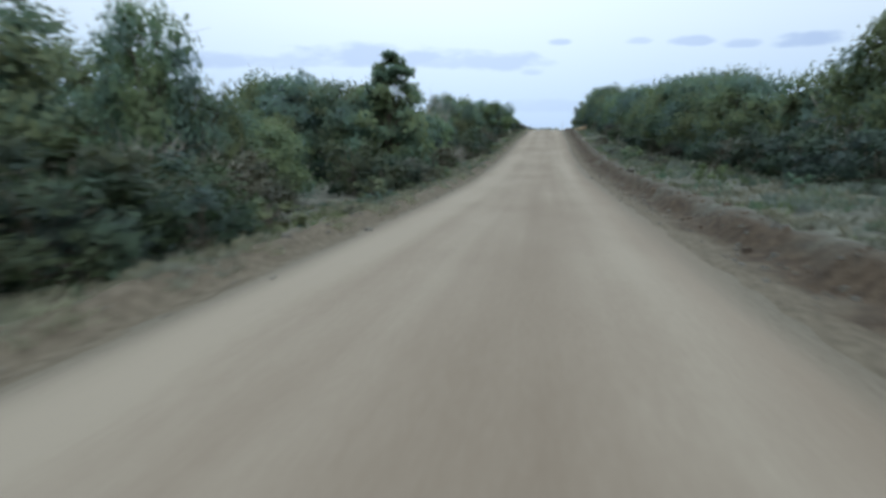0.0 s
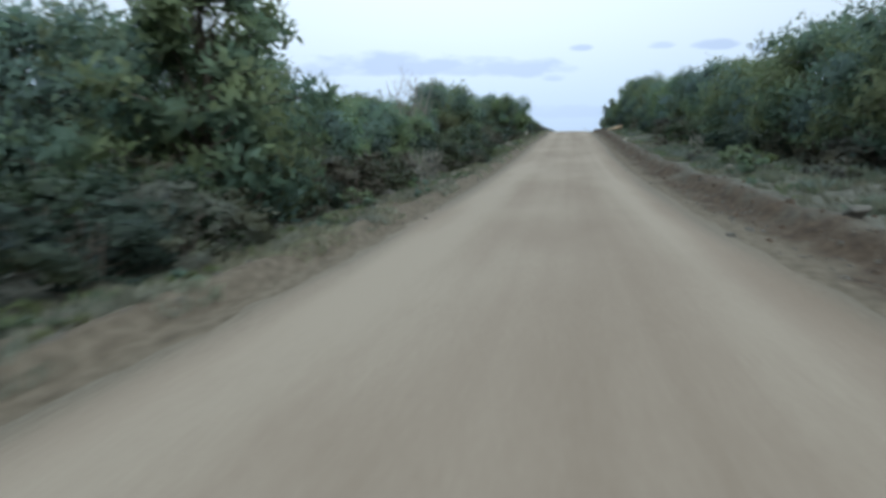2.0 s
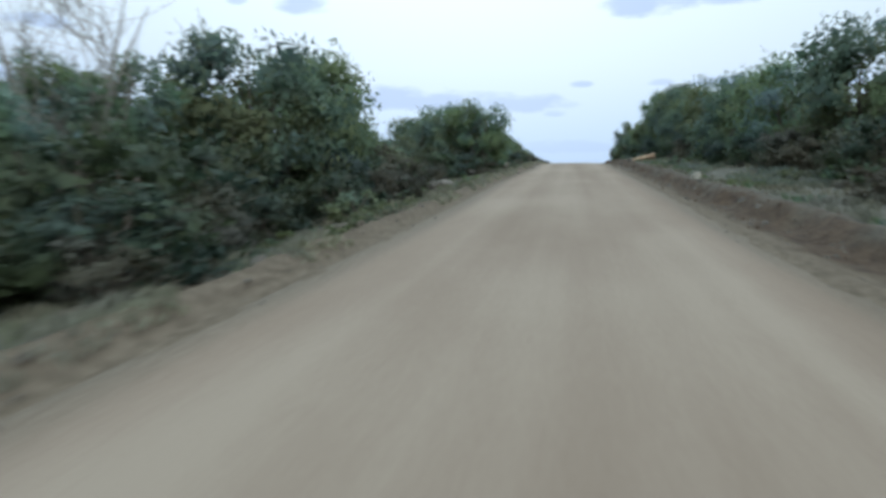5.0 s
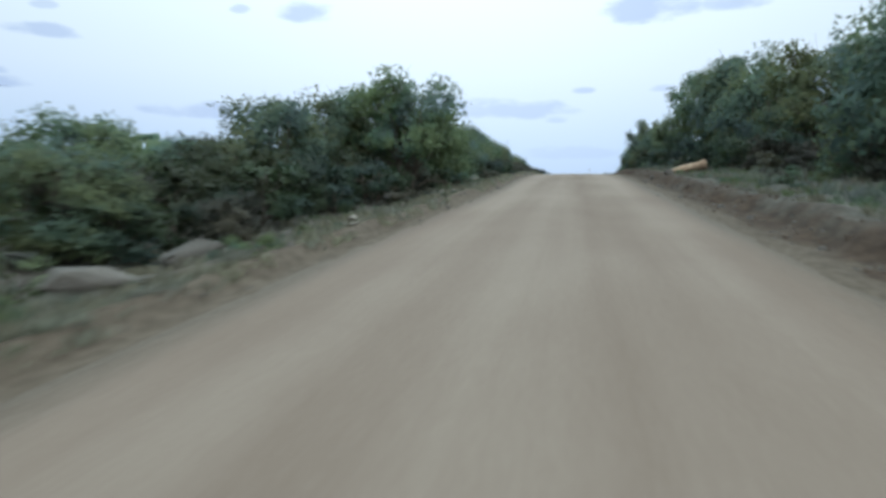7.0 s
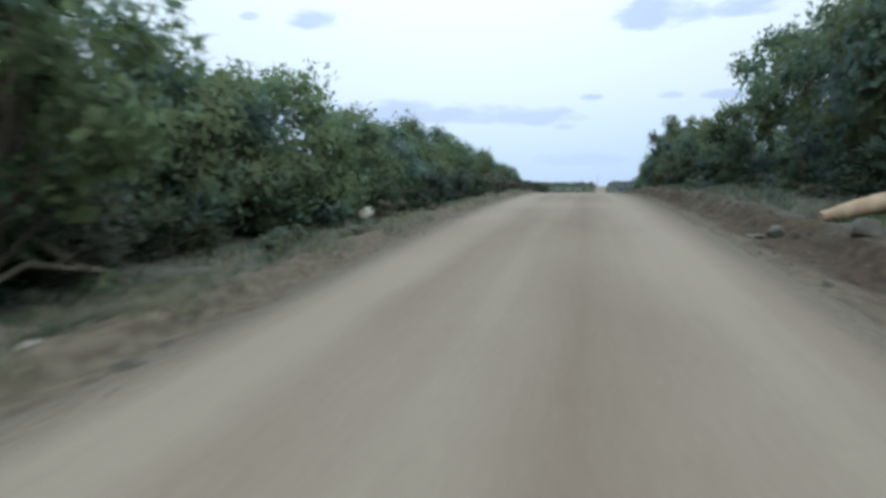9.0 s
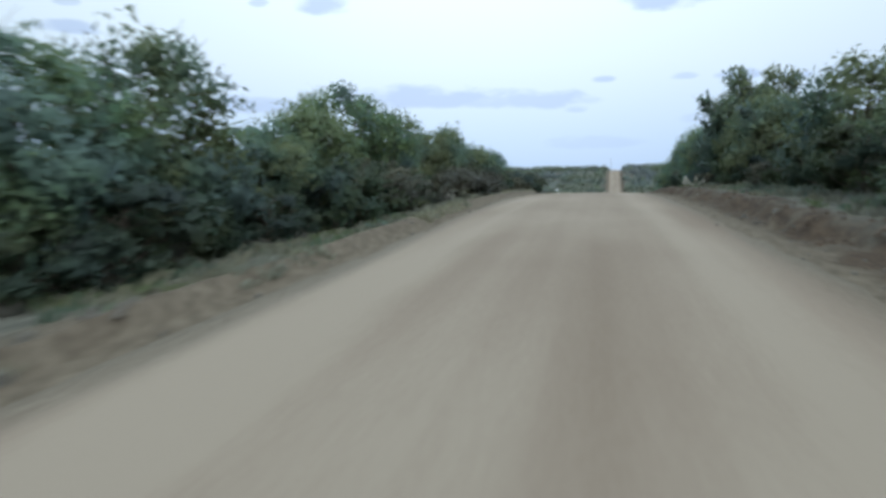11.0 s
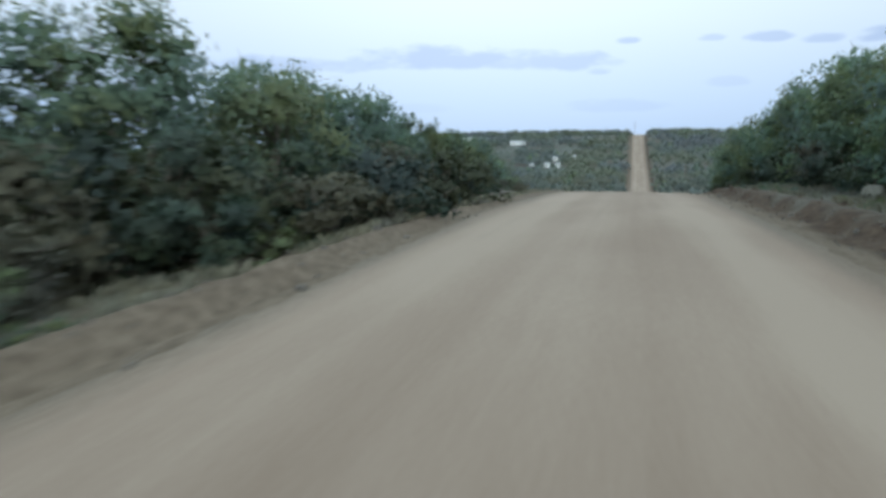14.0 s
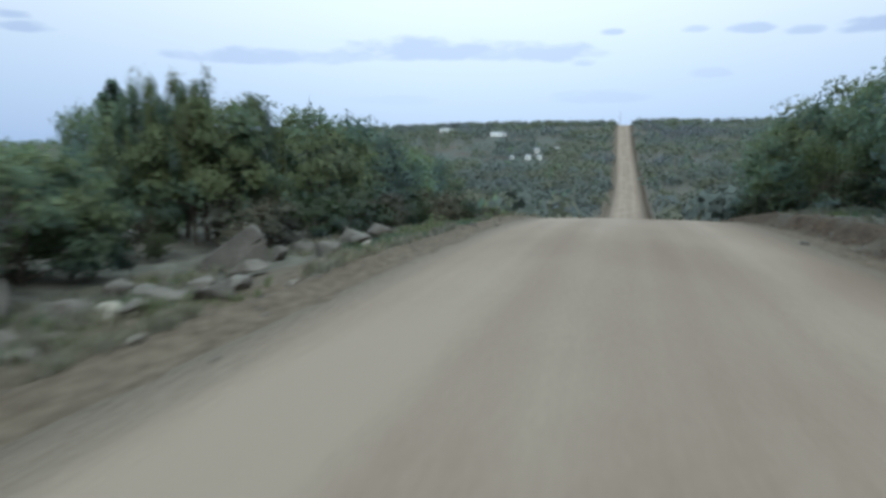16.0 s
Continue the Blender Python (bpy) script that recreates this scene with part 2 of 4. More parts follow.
def track_dirt():
    """The road: packed pale dirt with lengthwise streaks, browner strips between the wheel tracks, loose grit."""
    m, nt, b = nodes_of("packed dirt")
    N, L = nt.nodes.new, nt.links.new
    tc, lane = N("ShaderNodeTexCoord"), N("ShaderNodeAttribute")
    lane.attribute_name = "lane"
    sep, comb = N("ShaderNodeSeparateXYZ"), N("ShaderNodeCombineXYZ")
    L(tc.outputs["Object"], sep.inputs[0])
    L(lane.outputs["Fac"], comb.inputs[0]), L(sep.outputs[1], comb.inputs[1])

    def tex(scale, detail, sx, sy, vec):
        mp, n = N("ShaderNodeMapping"), N("ShaderNodeTexNoise")
        mp.inputs["Scale"].default_value = (sx, sy, 1)
        n.inputs["Scale"].default_value, n.inputs["Detail"].default_value = scale, detail
        L(vec, mp.inputs[0]), L(mp.outputs[0], n.inputs["Vector"])
        return n.outputs[0]

    def add(x, y, k):
        n = N("ShaderNodeMath")
        n.operation = "MULTIPLY_ADD"
        L(x, n.inputs[0])
        n.inputs[1].default_value = k
        n.inputs[2].default_value = 0.0
        if y is not None:
            L(y, n.inputs[2])
        return n.outputs[0]

    wide = tex(1.0, 3, 0.55, 0.018, comb.outputs[0])
    narrow = tex(1.0, 4, 2.4, 0.06, comb.outputs[0])
    patch = tex(1.0, 5, 0.30, 0.12, comb.outputs[0])
    grit = tex(18, 8, 1, 1, tc.outputs["Object"])
    # packed pale wheel tracks, looser brown crown and edges
    across, track = N("ShaderNodeMapRange"), N("ShaderNodeValToRGB")
    across.inputs[1].default_value, across.inputs[2].default_value = -4.0, 4.0
    L(lane.outputs["Fac"], across.inputs[0]), L(across.outputs[0], track.inputs[0])
    stops = ((0.10, 0.30), (0.20, 0.55), (0.29, 0.85), (0.36, 0.45), (0.46, 0.64), (0.58, 0.32), (0.70, 0.55), (0.756, 0.80), (0.82, 0.40), (0.92, 0.10))
    while len(track.color_ramp.elements) < len(stops):
        track.color_ramp.elements.new(0.5)
    for e, (p, g) in zip(track.color_ramp.elements, stops):
        e.position, e.color = p, (g, g, g, 1)
    v = add(wide, add(narrow, add(patch, add(grit, add(track.outputs[0], None, 0.23), 0.16), 0.34), 0.13), 0.26)
    r = N("ShaderNodeValToRGB")
    cr = r.color_ramp
    cr.elements[0].position, cr.elements[0].color = 0.40, (0.124, 0.087, 0.063, 1)
    cr.elements[1].position, cr.elements[1].color = 0.64, (0.206, 0.161, 0.124, 1)
    cr.elements.new(0.48).color = (0.149, 0.109, 0.081, 1)
    cr.elements.new(0.55).color = (0.172, 0.129, 0.098, 1)
    L(v, r.inputs[0])
    # loose brown dirt feathers in from the edges
    rim, fade, loose, blend = N("ShaderNodeAttribute"), N("ShaderNodeMapRange"), N("ShaderNodeValToRGB"), N("ShaderNodeMix")
    rim.attribute_name = "rim"
    fade.interpolation_type = "SMOOTHSTEP"
    fade.inputs[1].default_value, fade.inputs[2].default_value = 0.94, 1.20
    L(add(patch, add(narrow, rim.outputs["Fac"], 0.22), 0.22), fade.inputs[0])
    loose.color_ramp.elements[0].position, loose.color_ramp.elements[0].color = 0.30, (0.060, 0.046, 0.033, 1)
    loose.color_ramp.elements[1].position, loose.color_ramp.elements[1].color = 0.70, (0.130, 0.105, 0.080, 1)
    L(grit, loose.inputs[0])
    blend.data_type = "RGBA"
    L(fade.outputs[0], blend.inputs[0]), L(r.outputs[0], blend.inputs[6]), L(loose.outputs[0], blend.inputs[7])
    L(blend.outputs[2], b.inputs["Base Color"])
    b.inputs["Roughness"].default_value = 0.93
    b.inputs["Specular IOR Level"].default_value = 0.2
    bp = N("ShaderNodeBump")
    bp.inputs["Strength"].default_value, bp.inputs["Distance"].default_value = 0.25, 0.03
    L(grit, bp.inputs["Height"]), L(bp.outputs[0], b.inputs["Normal"])
    return m


def plain(name, colour, rough=0.6, spread=0.12, scale=3.0):
    """Painted or weathered man-made surface with faint blotches."""
    d = tuple(c * (1 - spread) for c in colour)
    return earth(name, d, colour, tuple(min(1.0, c * (1 + spread)) for c in colour), scale, rough, 0.05)


SOIL, ROAD = verge(), track_dirt()
WHITE = plain("white wall paint", (0.78, 0.78, 0.75))
TIN = plain("grey sheet roof", (0.30, 0.31, 0.32), 0.45)
GLASS_DARK = plain("dark window glass", (0.03, 0.035, 0.04), 0.1)
WOOD_PALE = plain("pale weathered door boards", (0.45, 0.43, 0.39), 0.8, 0.2)
POLE = plain("grey weathered pole", (0.20, 0.17, 0.14), 0.9, 0.3)
LOGWOOD = earth("tan barkless log", (0.17, 0.11, 0.068), (0.29, 0.195, 0.125), (0.38, 0.28, 0.19), 4.0, bump=0.5)
STONE = earth("limestone", (0.058, 0.050, 0.041), (0.104, 0.091, 0.076), (0.165, 0.147, 0.126), 2.0, bump=0.5, random_tint=0.2)
STONE_PALE = earth("cream limestone", (0.176, 0.158, 0.128), (0.290, 0.264, 0.216), (0.405, 0.378, 0.317), 2.0, bump=0.5, random_tint=0.15)
RUBBLE = earth("tan limestone rubble", (0.095, 0.080, 0.063), (0.165, 0.143, 0.116), (0.245, 0.218, 0.182), 3.0, bump=0.5, random_tint=0.35)
CLAY = earth("clods of red clay", (0.034, 0.022, 0.014), (0.066, 0.044, 0.029), (0.115, 0.080, 0.054), 3.0, bump=0.5)
BARK = earth("bark", (0.05, 0.04, 0.03), (0.10, 0.08, 0.06), (0.17, 0.14, 0.11), 3.0, bump=0.6)
DEAD = earth("weathered dead wood", (0.14, 0.125, 0.11), (0.23, 0.21, 0.18), (0.34, 0.31, 0.27), 3.0, bump=0.4)
LEAF_DARK = leafy("juniper leaves", (0.096, 0.119, 0.094), (0.138, 0.167, 0.130), 0.2, 0.5)
# dark oak brush, with the shade low in the thicket painted into its colour
LEAF_BRUSH_SHADED = leafy("dark brush leaves with painted shade", (0.027, 0.035, 0.027), (0.052, 0.063, 0.048))
LEAF_OLIVE = leafy("olive leaves", (0.084, 0.101, 0.072), (0.130, 0.154, 0.112), 0.2, 0.5)
LEAF_GREY = leafy("grey green leaves", (0.082, 0.096, 0.080), (0.142, 0.162, 0.133))
GRASS = leafy("dry grass", (0.115, 0.108, 0.082), (0.225, 0.212, 0.165), 0.15, 0.3, 0.3)
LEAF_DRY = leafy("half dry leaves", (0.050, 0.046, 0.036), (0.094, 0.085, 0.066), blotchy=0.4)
# distant junipers: haze painted in as a greyer, flatter leaf colour
LEAF_HAZED = leafy("far juniper leaves with painted haze", (0.100, 0.106, 0.098), (0.114, 0.120, 0.110), 0.1, 0.4, 0.6, 0.03)
SCRUB = leafy("pale grey scrub", (0.094, 0.097, 0.081), (0.182, 0.184, 0.155), 0.2, 0.4, 0.4)

# ---- the lie of the land ----
# slope of the road along its heading: metres ahead, rise per metre
SLOPES = [(-90, 0.0), (0, 0.0017), (11, 0.0007), (22, 0.0084), (33, 0.0209), (44, 0.035), (55, 0.0483), (66, 0.0593), (77, 0.0669), (88, 0.0706),
          (99, 0.0704), (110, 0.0664), (121, 0.0592), (132, 0.0495), (143, 0.0377), (154, 0.0246), (165, 0.0086), (176, -0.006), (184, -0.016),
          (192, -0.025), (200, -0.043), (207, -0.076), (215, -0.13), (240, -0.145), (270, -0.145), (300, -0.08), (330, -0.015), (358, 0.005),
          (396, 0.03), (450, 0.06), (498, 0.1), (550, 0.147), (594, 0.15), (650, 0.125), (685, 0.02), (730, -0.02), (1100, -0.01), (1500, 0.0)]
_Y = np.arange(-400, 4400, 0.5)
_Z = np.cumsum(np.interp(_Y, *zip(*SLOPES))) * 0.5
_Z += 1.292 - np.interp(0, _Y, _Z)
# the graded surface widens uphill: metres ahead, left edge, right edge
EDGES = [(-90, 2.75, 3.5), (20, 2.8, 3.5), (55, 3.2, 3.4), (90, 3.3, 3.55), (97, 3.1, 3.5), (106, 2.9, 3.5), (115, 3.0, 3.5), (124, 3.15, 3.55), (142, 3.0, 3.6), (154, 3.3, 3.65), (168, 3.15, 3.75), (180, 3.5, 3.8), (200, 3.45, 3.95), (260, 3.6, 3.9), (340, 4.1, 4.2)]
_EY, _EL, _ER = zip(*EDGES)


def road_z(y):
    return float(np.interp(y, _Y, _Z))


def ease(a, b, v):
    v = min(1.0, max(0.0, (v - a) / (b - a)))
    return v * v * (3 - 2 * v)


def road_x(y):
    """The road bends a little to the right over the crest."""
    if y < 150:
        return 0.0
    if y < 198:
        return 0.0385 * (y - 150) ** 2 / 96
    return 0.0385 * (y - 174) - 4.0 * ease(400, 690, y)


def edge(y, right):
    return float(np.interp(y, _EY, _ER if right else _EL))


def hum(x, y, s, seed=0.0):
    return noise.noise(Vector((x * s, y * s, seed)))


def ground_z(x, y):
    """Height of the land: a bed under the road, low rough banks on both sides, open country further out."""
    u = x - road_x(y)
    a = abs(u) - edge(y, u > 0)         # metres outside the road's edge
    zr = road_z(y)
    z = zr - 0.05 * (1 - ease(-0.5, 0.15, a))
    z += 0.05 * hum(x, y, 1.1) * ease(-0.6, 0.2, a) + 0.12 * hum(x, y, 0.45, 3) * ease(0, 1.5, a)
    if u > 0:                            # shallow ditch, then a low bank of red clay
        b = a - 0.55 - 0.45 * hum(x, y, 0.55, 13) - 0.30 * hum(x, y, 1.5, 17)
        z += -0.06 * ease(0.0, 0.35, a) + 0.30 * ease(0.2, 0.75, b) + 0.07 * ease(0.3, 0.7, b) * (1 - ease(0.8, 1.6, b)) + 0.24 * ease(1.6, 5, a)
    else:                                # low windrow of loose dirt, then the fill slopes down
        ridge = 0.21 - 0.13 * ease(170, 182, y)
        z += -0.05 * ease(-0.15, 0.0, a) + ridge * ease(0.02, 0.35, a) - (ridge + 0.15) * ease(0.38, 1.1, a) - 0.36 * ease(1.4, 3.8, a)
    z += (0.045 * hum(x, y, 2.3, 21) + 0.05 * hum(x * 2.5, y * 0.5, 1.1, 23)) * ease(0.1, 0.6, a) * (1 - ease(6, 14, a))
    z += ease(16, 180, a) * (1.6 * hum(x, y, 0.012, 7) + 0.5 * hum(x, y, 0.05, 9))
    if u < 0:                            # the far ridge sinks towards the open side
        z -= ease(30, 560, a) * max(0.0, zr - 4.0) * 0.75 * ease(450, 640, y)
    z += ease(60, 900, a) * 5 * hum(x, y, 0.002, 5)
    return z


def sheet(name, xs, ys, height, material, follow=False):
    me = bpy.data.meshes.new(name)
    nx = len(xs)
    verts = [(x + road_x(y) if follow else x, y, height(x, y)) for y in ys for x in xs]
    faces = [(j * nx + i, j * nx + i + 1, (j + 1) * nx + i + 1, (j + 1) * nx + i) for j in range(len(ys) - 1) for i in range(nx - 1)]
    me.from_pydata(verts, [], faces)
    me.polygons.foreach_set("use_smooth", [True] * len(faces))
    me.materials.append(material)
    return new(name, me)


def steps(*spans):
    """Coordinates that go from stop to stop in steps of a given length."""
    out = [spans[0]]
    for stop, step in spans[1:]:
        n = max(1, round((stop - out[-1]) / step))
        a = out[-1]
        out += [a + (stop - a) * (i + 1) / n for i in range(n)]
    return out


XS = steps(-4000, (-1000, 300), (-240, 60), (-60, 10), (-20, 1.6), (-10, 0.6), (-2.4, 0.2), (2.8, 0.65), (9, 0.17), (20, 0.6), (60, 1.6), (240, 10), (1000, 60), (4000, 300))
YS = steps(-400, (-60, 20), (-6, 3), (240, 0.5), (340, 3), (760, 8), (1300, 40), (4300, 200))
def ground_attributes(ob):
    me = ob.data
    out, side = me.attributes.new("outside", "FLOAT", "POINT"), me.attributes.new("side", "FLOAT", "POINT")
    o, s = [], []
    for v in me.vertices:
        u = v.co.x - road_x(v.co.y)
        o.append(min(50.0, abs(u) - edge(v.co.y, u > 0)))
        s.append(1.0 if u > 0 else 0.0)
    out.data.foreach_set("value", o)
    side.data.foreach_set("value", s)
    return ob


tagged(ground_attributes(sheet("ground", XS, YS, lambda x, y: ground_z(x + road_x(y), y), SOIL, True)), "dry reddish soil with sparse grass beside the road", "ground", kind="structure")


def road_surface(x, y):
    u = x - road_x(y)
    w = edge(y, u > 0)
    return road_z(y) + 0.02 - 0.06 * (u / w) ** 2 - 0.08 * ease(0.95, 1.01, abs(u) / w) + 0.012 * hum(u * 1.5, y * 0.08, 1.0, 11)


def road_mesh():
    ys = steps(-90, (-6, 2), (240, 0.6), (340, 2), (760, 5))
    n, verts, faces = 41, [], []
    for y in ys:
        for i in range(n):
            k = 2 * i / (n - 1) - 1
            x = road_x(y) + 1.03 * math.copysign(abs(k) ** 0.8, k) * edge(y, k > 0)
            verts.append((x, y, road_surface(x, y)))
    for j in range(len(ys) - 1):
        for i in range(n - 1):
            faces.append((j * n + i, j * n + i + 1, (j + 1) * n + i + 1, (j + 1) * n + i))
    me = bpy.data.meshes.new("road")
    me.from_pydata(verts, [], faces)
    me.polygons.foreach_set("use_smooth", [True] * len(faces))
    me.materials.append(ROAD)
    lane = me.attributes.new("lane", "FLOAT", "POINT")
    lane.data.foreach_set("value", [x - road_x(y) for x, y, z in verts])
    rim = me.attributes.new("rim", "FLOAT", "POINT")
    rim.data.foreach_set("value", [abs(x - road_x(y)) / edge(y, x > road_x(y)) for x, y, z in verts])
    return new("road", me)


tagged(road_mesh(), "pale graded dirt road with faint wheel tracks", "road", kind="structure")

# ---- plants ----
def part(name, bm, material, parent=None, label=""):
    me = bpy.data.meshes.new(name)
    bm.to_mesh(me)
    bm.free()
    me.materials.append(material)
    ob = new(name, me)
    ob.parent = parent
    if label:
        ob["label"] = label
    return ob


def mesh_of(name, verts, faces, material, parent=None, smooth=False):
    me = bpy.data.meshes.new(name)
    me.from_pydata([tuple(v) for v in verts], [], faces)
    if smooth:
        me.polygons.foreach_set("use_smooth", [True] * len(faces))
    me.materials.append(material)
    ob = new(name, me)
    ob.parent = parent
    return ob


def tube(verts, faces, points, radii, sides=6):
    """Adds a tapered bent limb through the points."""
    base = len(verts)
    for i, (p, r) in enumerate(zip(points, radii)):
        d = (points[min(i + 1, len(points) - 1)] - points[max(i - 1, 0)]).normalized()
        a = d.orthogonal().normalized()
        b = d.cross(a)
        for k in range(sides):
            w = 2 * math.pi * k / sides
            verts.append(p + (a * math.cos(w) + b * math.sin(w)) * r)
    for i in range(len(points) - 1):
        for k in range(sides):
            q = (k + 1) % sides
            faces.append((base + i * sides + k, base + i * sides + q, base + (i + 1) * sides + q, base + (i + 1) * sides + k))


def limb(rng, start, end, r0, r1, verts, faces, bend=0.12, n=5, sides=6):
    length = (end - start).length
    pts, rad = [], []
    off = Vector((rng.uniform(-1, 1), rng.uniform(-1, 1), rng.uniform(-0.4, 0.8))) * bend * length
    for i in range(n):
        t = i / (n - 1)
        pts.append(start.lerp(end, t) + off * math.sin(t * math.pi))
        rad.append(r0 + (r1 - r0) * t)
    tube(verts, faces, pts, rad, sides)
    return pts


def scatter_unit(rng, low=-1.0):
    """A random direction no steeper downwards than low."""
    while True:
        d = Vector((rng.uniform(-1, 1), rng.uniform(-1, 1), rng.uniform(-1, 1)))
        if 0.1 < d.length < 1 and d.z > low * d.length:
            return d.normalized()


def spray(leaves, p, axis, face, soft, length, width):
    """One pointed leaf spray at p along axis, its face turned to face; soft is the way its bough bulges."""
    verts, faces, normals = leaves
    face = (face - axis * face.dot(axis)).normalized()
    side = axis.cross(face) * width
    i = len(verts)
    verts += [p - axis * length * 0.4, p + side + axis * length * 0.12, p + axis * length * 0.7, p - side - axis * length * 0.05]
    normals += [soft] * 4
    faces.append((i, i + 1, i + 2, i + 3))


def clump(rng, leaves, c, size, heart, count, pokes, leaf, core=True, tall=0.85):
    """A bough's end: overlapping sprays over a lumpy mass, some sticking out at the top, a dense inside."""
    up = Vector((0, 0, 1))
    shift = Vector((rng.uniform(0, 50), 0, 0))

    def bulge(d):
        return size * (1.0 + 0.38 * noise.noise(d * 1.9 + shift))

    for k in range(count + pokes):
        poke = k >= count
        d = scatter_unit(rng, -0.15 if poke else -0.75)
        r = bulge(d)
        p = c + Vector((d.x, d.y, d.z * tall)) * r * (rng.uniform(0.88, 1.10) if poke else rng.uniform(0.50, 1.10))
        out = p - heart
        soft = (d * 0.25 + out.normalized() * 0.7 + up * 0.25 + scatter_unit(rng) * 0.38).normalized()
        s = leaf * rng.uniform(0.65, 1.35)
        if poke:
            axis = (d * 0.6 + up * 0.45 + scatter_unit(rng) * 0.6).normalized()
            spray(leaves, p, axis, soft + scatter_unit(rng) * 0.3, soft, s * 1.05, s * 0.18)
        else:
            face = (soft + scatter_unit(rng) * 0.6).normalized()
            axis = face.cross(scatter_unit(rng) + d.cross(up) * 0.8).normalized()
            spray(leaves, p, axis, face, soft, s, s * 0.30)
    for _ in range(16 if core else 5):
        d = scatter_unit(rng)
        p = c + Vector((d.x, d.y, d.z * tall)) * size * rng.uniform(0.15, 0.7)
        soft = ((p - heart).normalized() + up * 0.25 + scatter_unit(rng) * 0.4).normalized()
        face = (soft + scatter_unit(rng) * 0.8).normalized()
        s = leaf * rng.uniform(1.7, 2.6)
        spray(leaves, p, face.cross(scatter_unit(rng)).normalized(), face, soft, s, s * 0.34)


def leaf_mesh(name, leaves, material, parent=None):
    """Links the sprays as one mesh, shaded after the boughs that they clothe."""
    verts, faces, normals = leaves
    ob = mesh_of(name, verts, faces, material, parent, True)
    ob.data.normals_split_custom_set_from_vertices([tuple(n) for n in normals])
    return ob


def build_tree(name, label, category, seed, height, spread, form, leaf_mat, lobes=36, count=150, pokes=45, leaf=0.132, core=1.0, bare=0.0):
    """form: round (to the ground), cone (tiered), open (bare stem, loose crown), upright (steep plumes), dead (no leaves). Base at the origin."""
    rng = random.Random(seed)
    root = new(name)
    root.empty_display_size = 0.2
    tv, tf, leaves = [], [], ([], [], [])
    dead = form == "dead"
    wood = DEAD if dead else BARK
    stems = {"round": 3, "cone": 1, "open": 2, "upright": 4, "dead": 5}[form]
    small = height < 2.2 and form != "dead"
    axes = []
    for s in range(stems):
        a = s * 6.28 / stems + rng.uniform(-0.5, 0.5)
        lean = {"round": 0.16, "cone": 0.03, "open": 0.14, "upright": 0.18, "dead": 0.34}[form] * height
        top = Vector((math.cos(a) * lean, math.sin(a) * lean, height * rng.uniform(0.80, 0.97)))
        foot = Vector((math.cos(a) * 0.10, math.sin(a) * 0.10, -0.25))
        axes.append((a, limb(rng, foot, top, 0.032 * height / stems ** 0.5, 0.012, tv, tf, 0.06, 7, 4 if small else 6)))
        if dead:
            mesh_of("stem", tv, tf, wood, root, True)
            tv, tf = [], []

    def on_stem(k, t):
        p = axes[k][1]
        i = min(int(t * 6), 5)
        return p[i].lerp(p[i + 1], t * 6 - i)

    for n in range(lobes):
        k = n % stems
        q = (n + rng.random()) / lobes
        w = n * 2.39996 + rng.uniform(-0.5, 0.5)
        if form == "cone":
            h = 0.10 + 0.86 * q
            reach = spread * (1.04 - h ** 1.6) * (0.72 + 0.28 * math.sin(h * 31)) * rng.uniform(0.6, 1.0)
            size = 0.17 + 0.42 * (1 - h) * spread / 1.9
            foot_t = max(0.04, h - 0.10)
        elif form == "open":
            h = 0.36 + 0.60 * q
            reach = spread * math.sqrt(max(0.05, 1 - ((h - 0.62) / 0.42) ** 2)) * rng.uniform(0.40, 1.0)
            size = spread * rng.uniform(0.18, 0.30)
            foot_t = h * rng.uniform(0.55, 0.8)
        elif form == "upright":
            h = 0.25 + 0.72 * q
            reach = spread * rng.uniform(0.35, 0.95) * (1.1 - 0.5 * h)
            size = spread * rng.uniform(0.18, 0.30)
            foot_t = h * 0.5
        else:
            h = 0.12 + 0.82 * q
            reach = spread * math.sqrt(max(0.04, 1 - ((h - 0.36) / 0.66) ** 2)) * rng.uniform(0.55, 1.0)
            size = spread * rng.uniform(0.26, 0.40)
            foot_t = max(0.05, h * rng.uniform(0.5, 0.8))
        c = Vector((math.cos(w) * reach, math.sin(w) * reach, h * height * rng.uniform(0.96, 1.03)))
        c.z = max(c.z, size * 0.55)
        p = on_stem(k, min(0.97, foot_t))
        pts = limb(rng, p, c, 0.009 * height * (1.15 - h) + 0.008, 0.007, tv, tf, 0.14, 3 if small else 4, 3 if small else 4)
        for j in range(5 if form == "dead" else 1 if small else 2):
            e = c + Vector((rng.gauss(0, 1), rng.gauss(0, 1), rng.gauss(0.4, 0.8))) * size * (1.0 if form == "dead" else 0.8)
            limb(rng, pts[-2].lerp(c, rng.random()), e, 0.010, 0.003, tv, tf, 0.2, 4 if dead else 3, 4 if dead else 3)
        if dead:
            mesh_of("branch", tv, tf, wood, root, True)
            tv, tf = [], []
        if dead or rng.random() < bare:
            continue
        clump(rng, leaves, c, size, Vector((0, 0, height * 0.40)), count, pokes, leaf, rng.random() < core, 1.25 if form == "upright" else 0.82)
    if not dead:
        mesh_of("trunk", tv, tf, wood, root, True)
        leaf_mesh("crown", leaves, leaf_mat, root)
    return tagged(root, label, category)


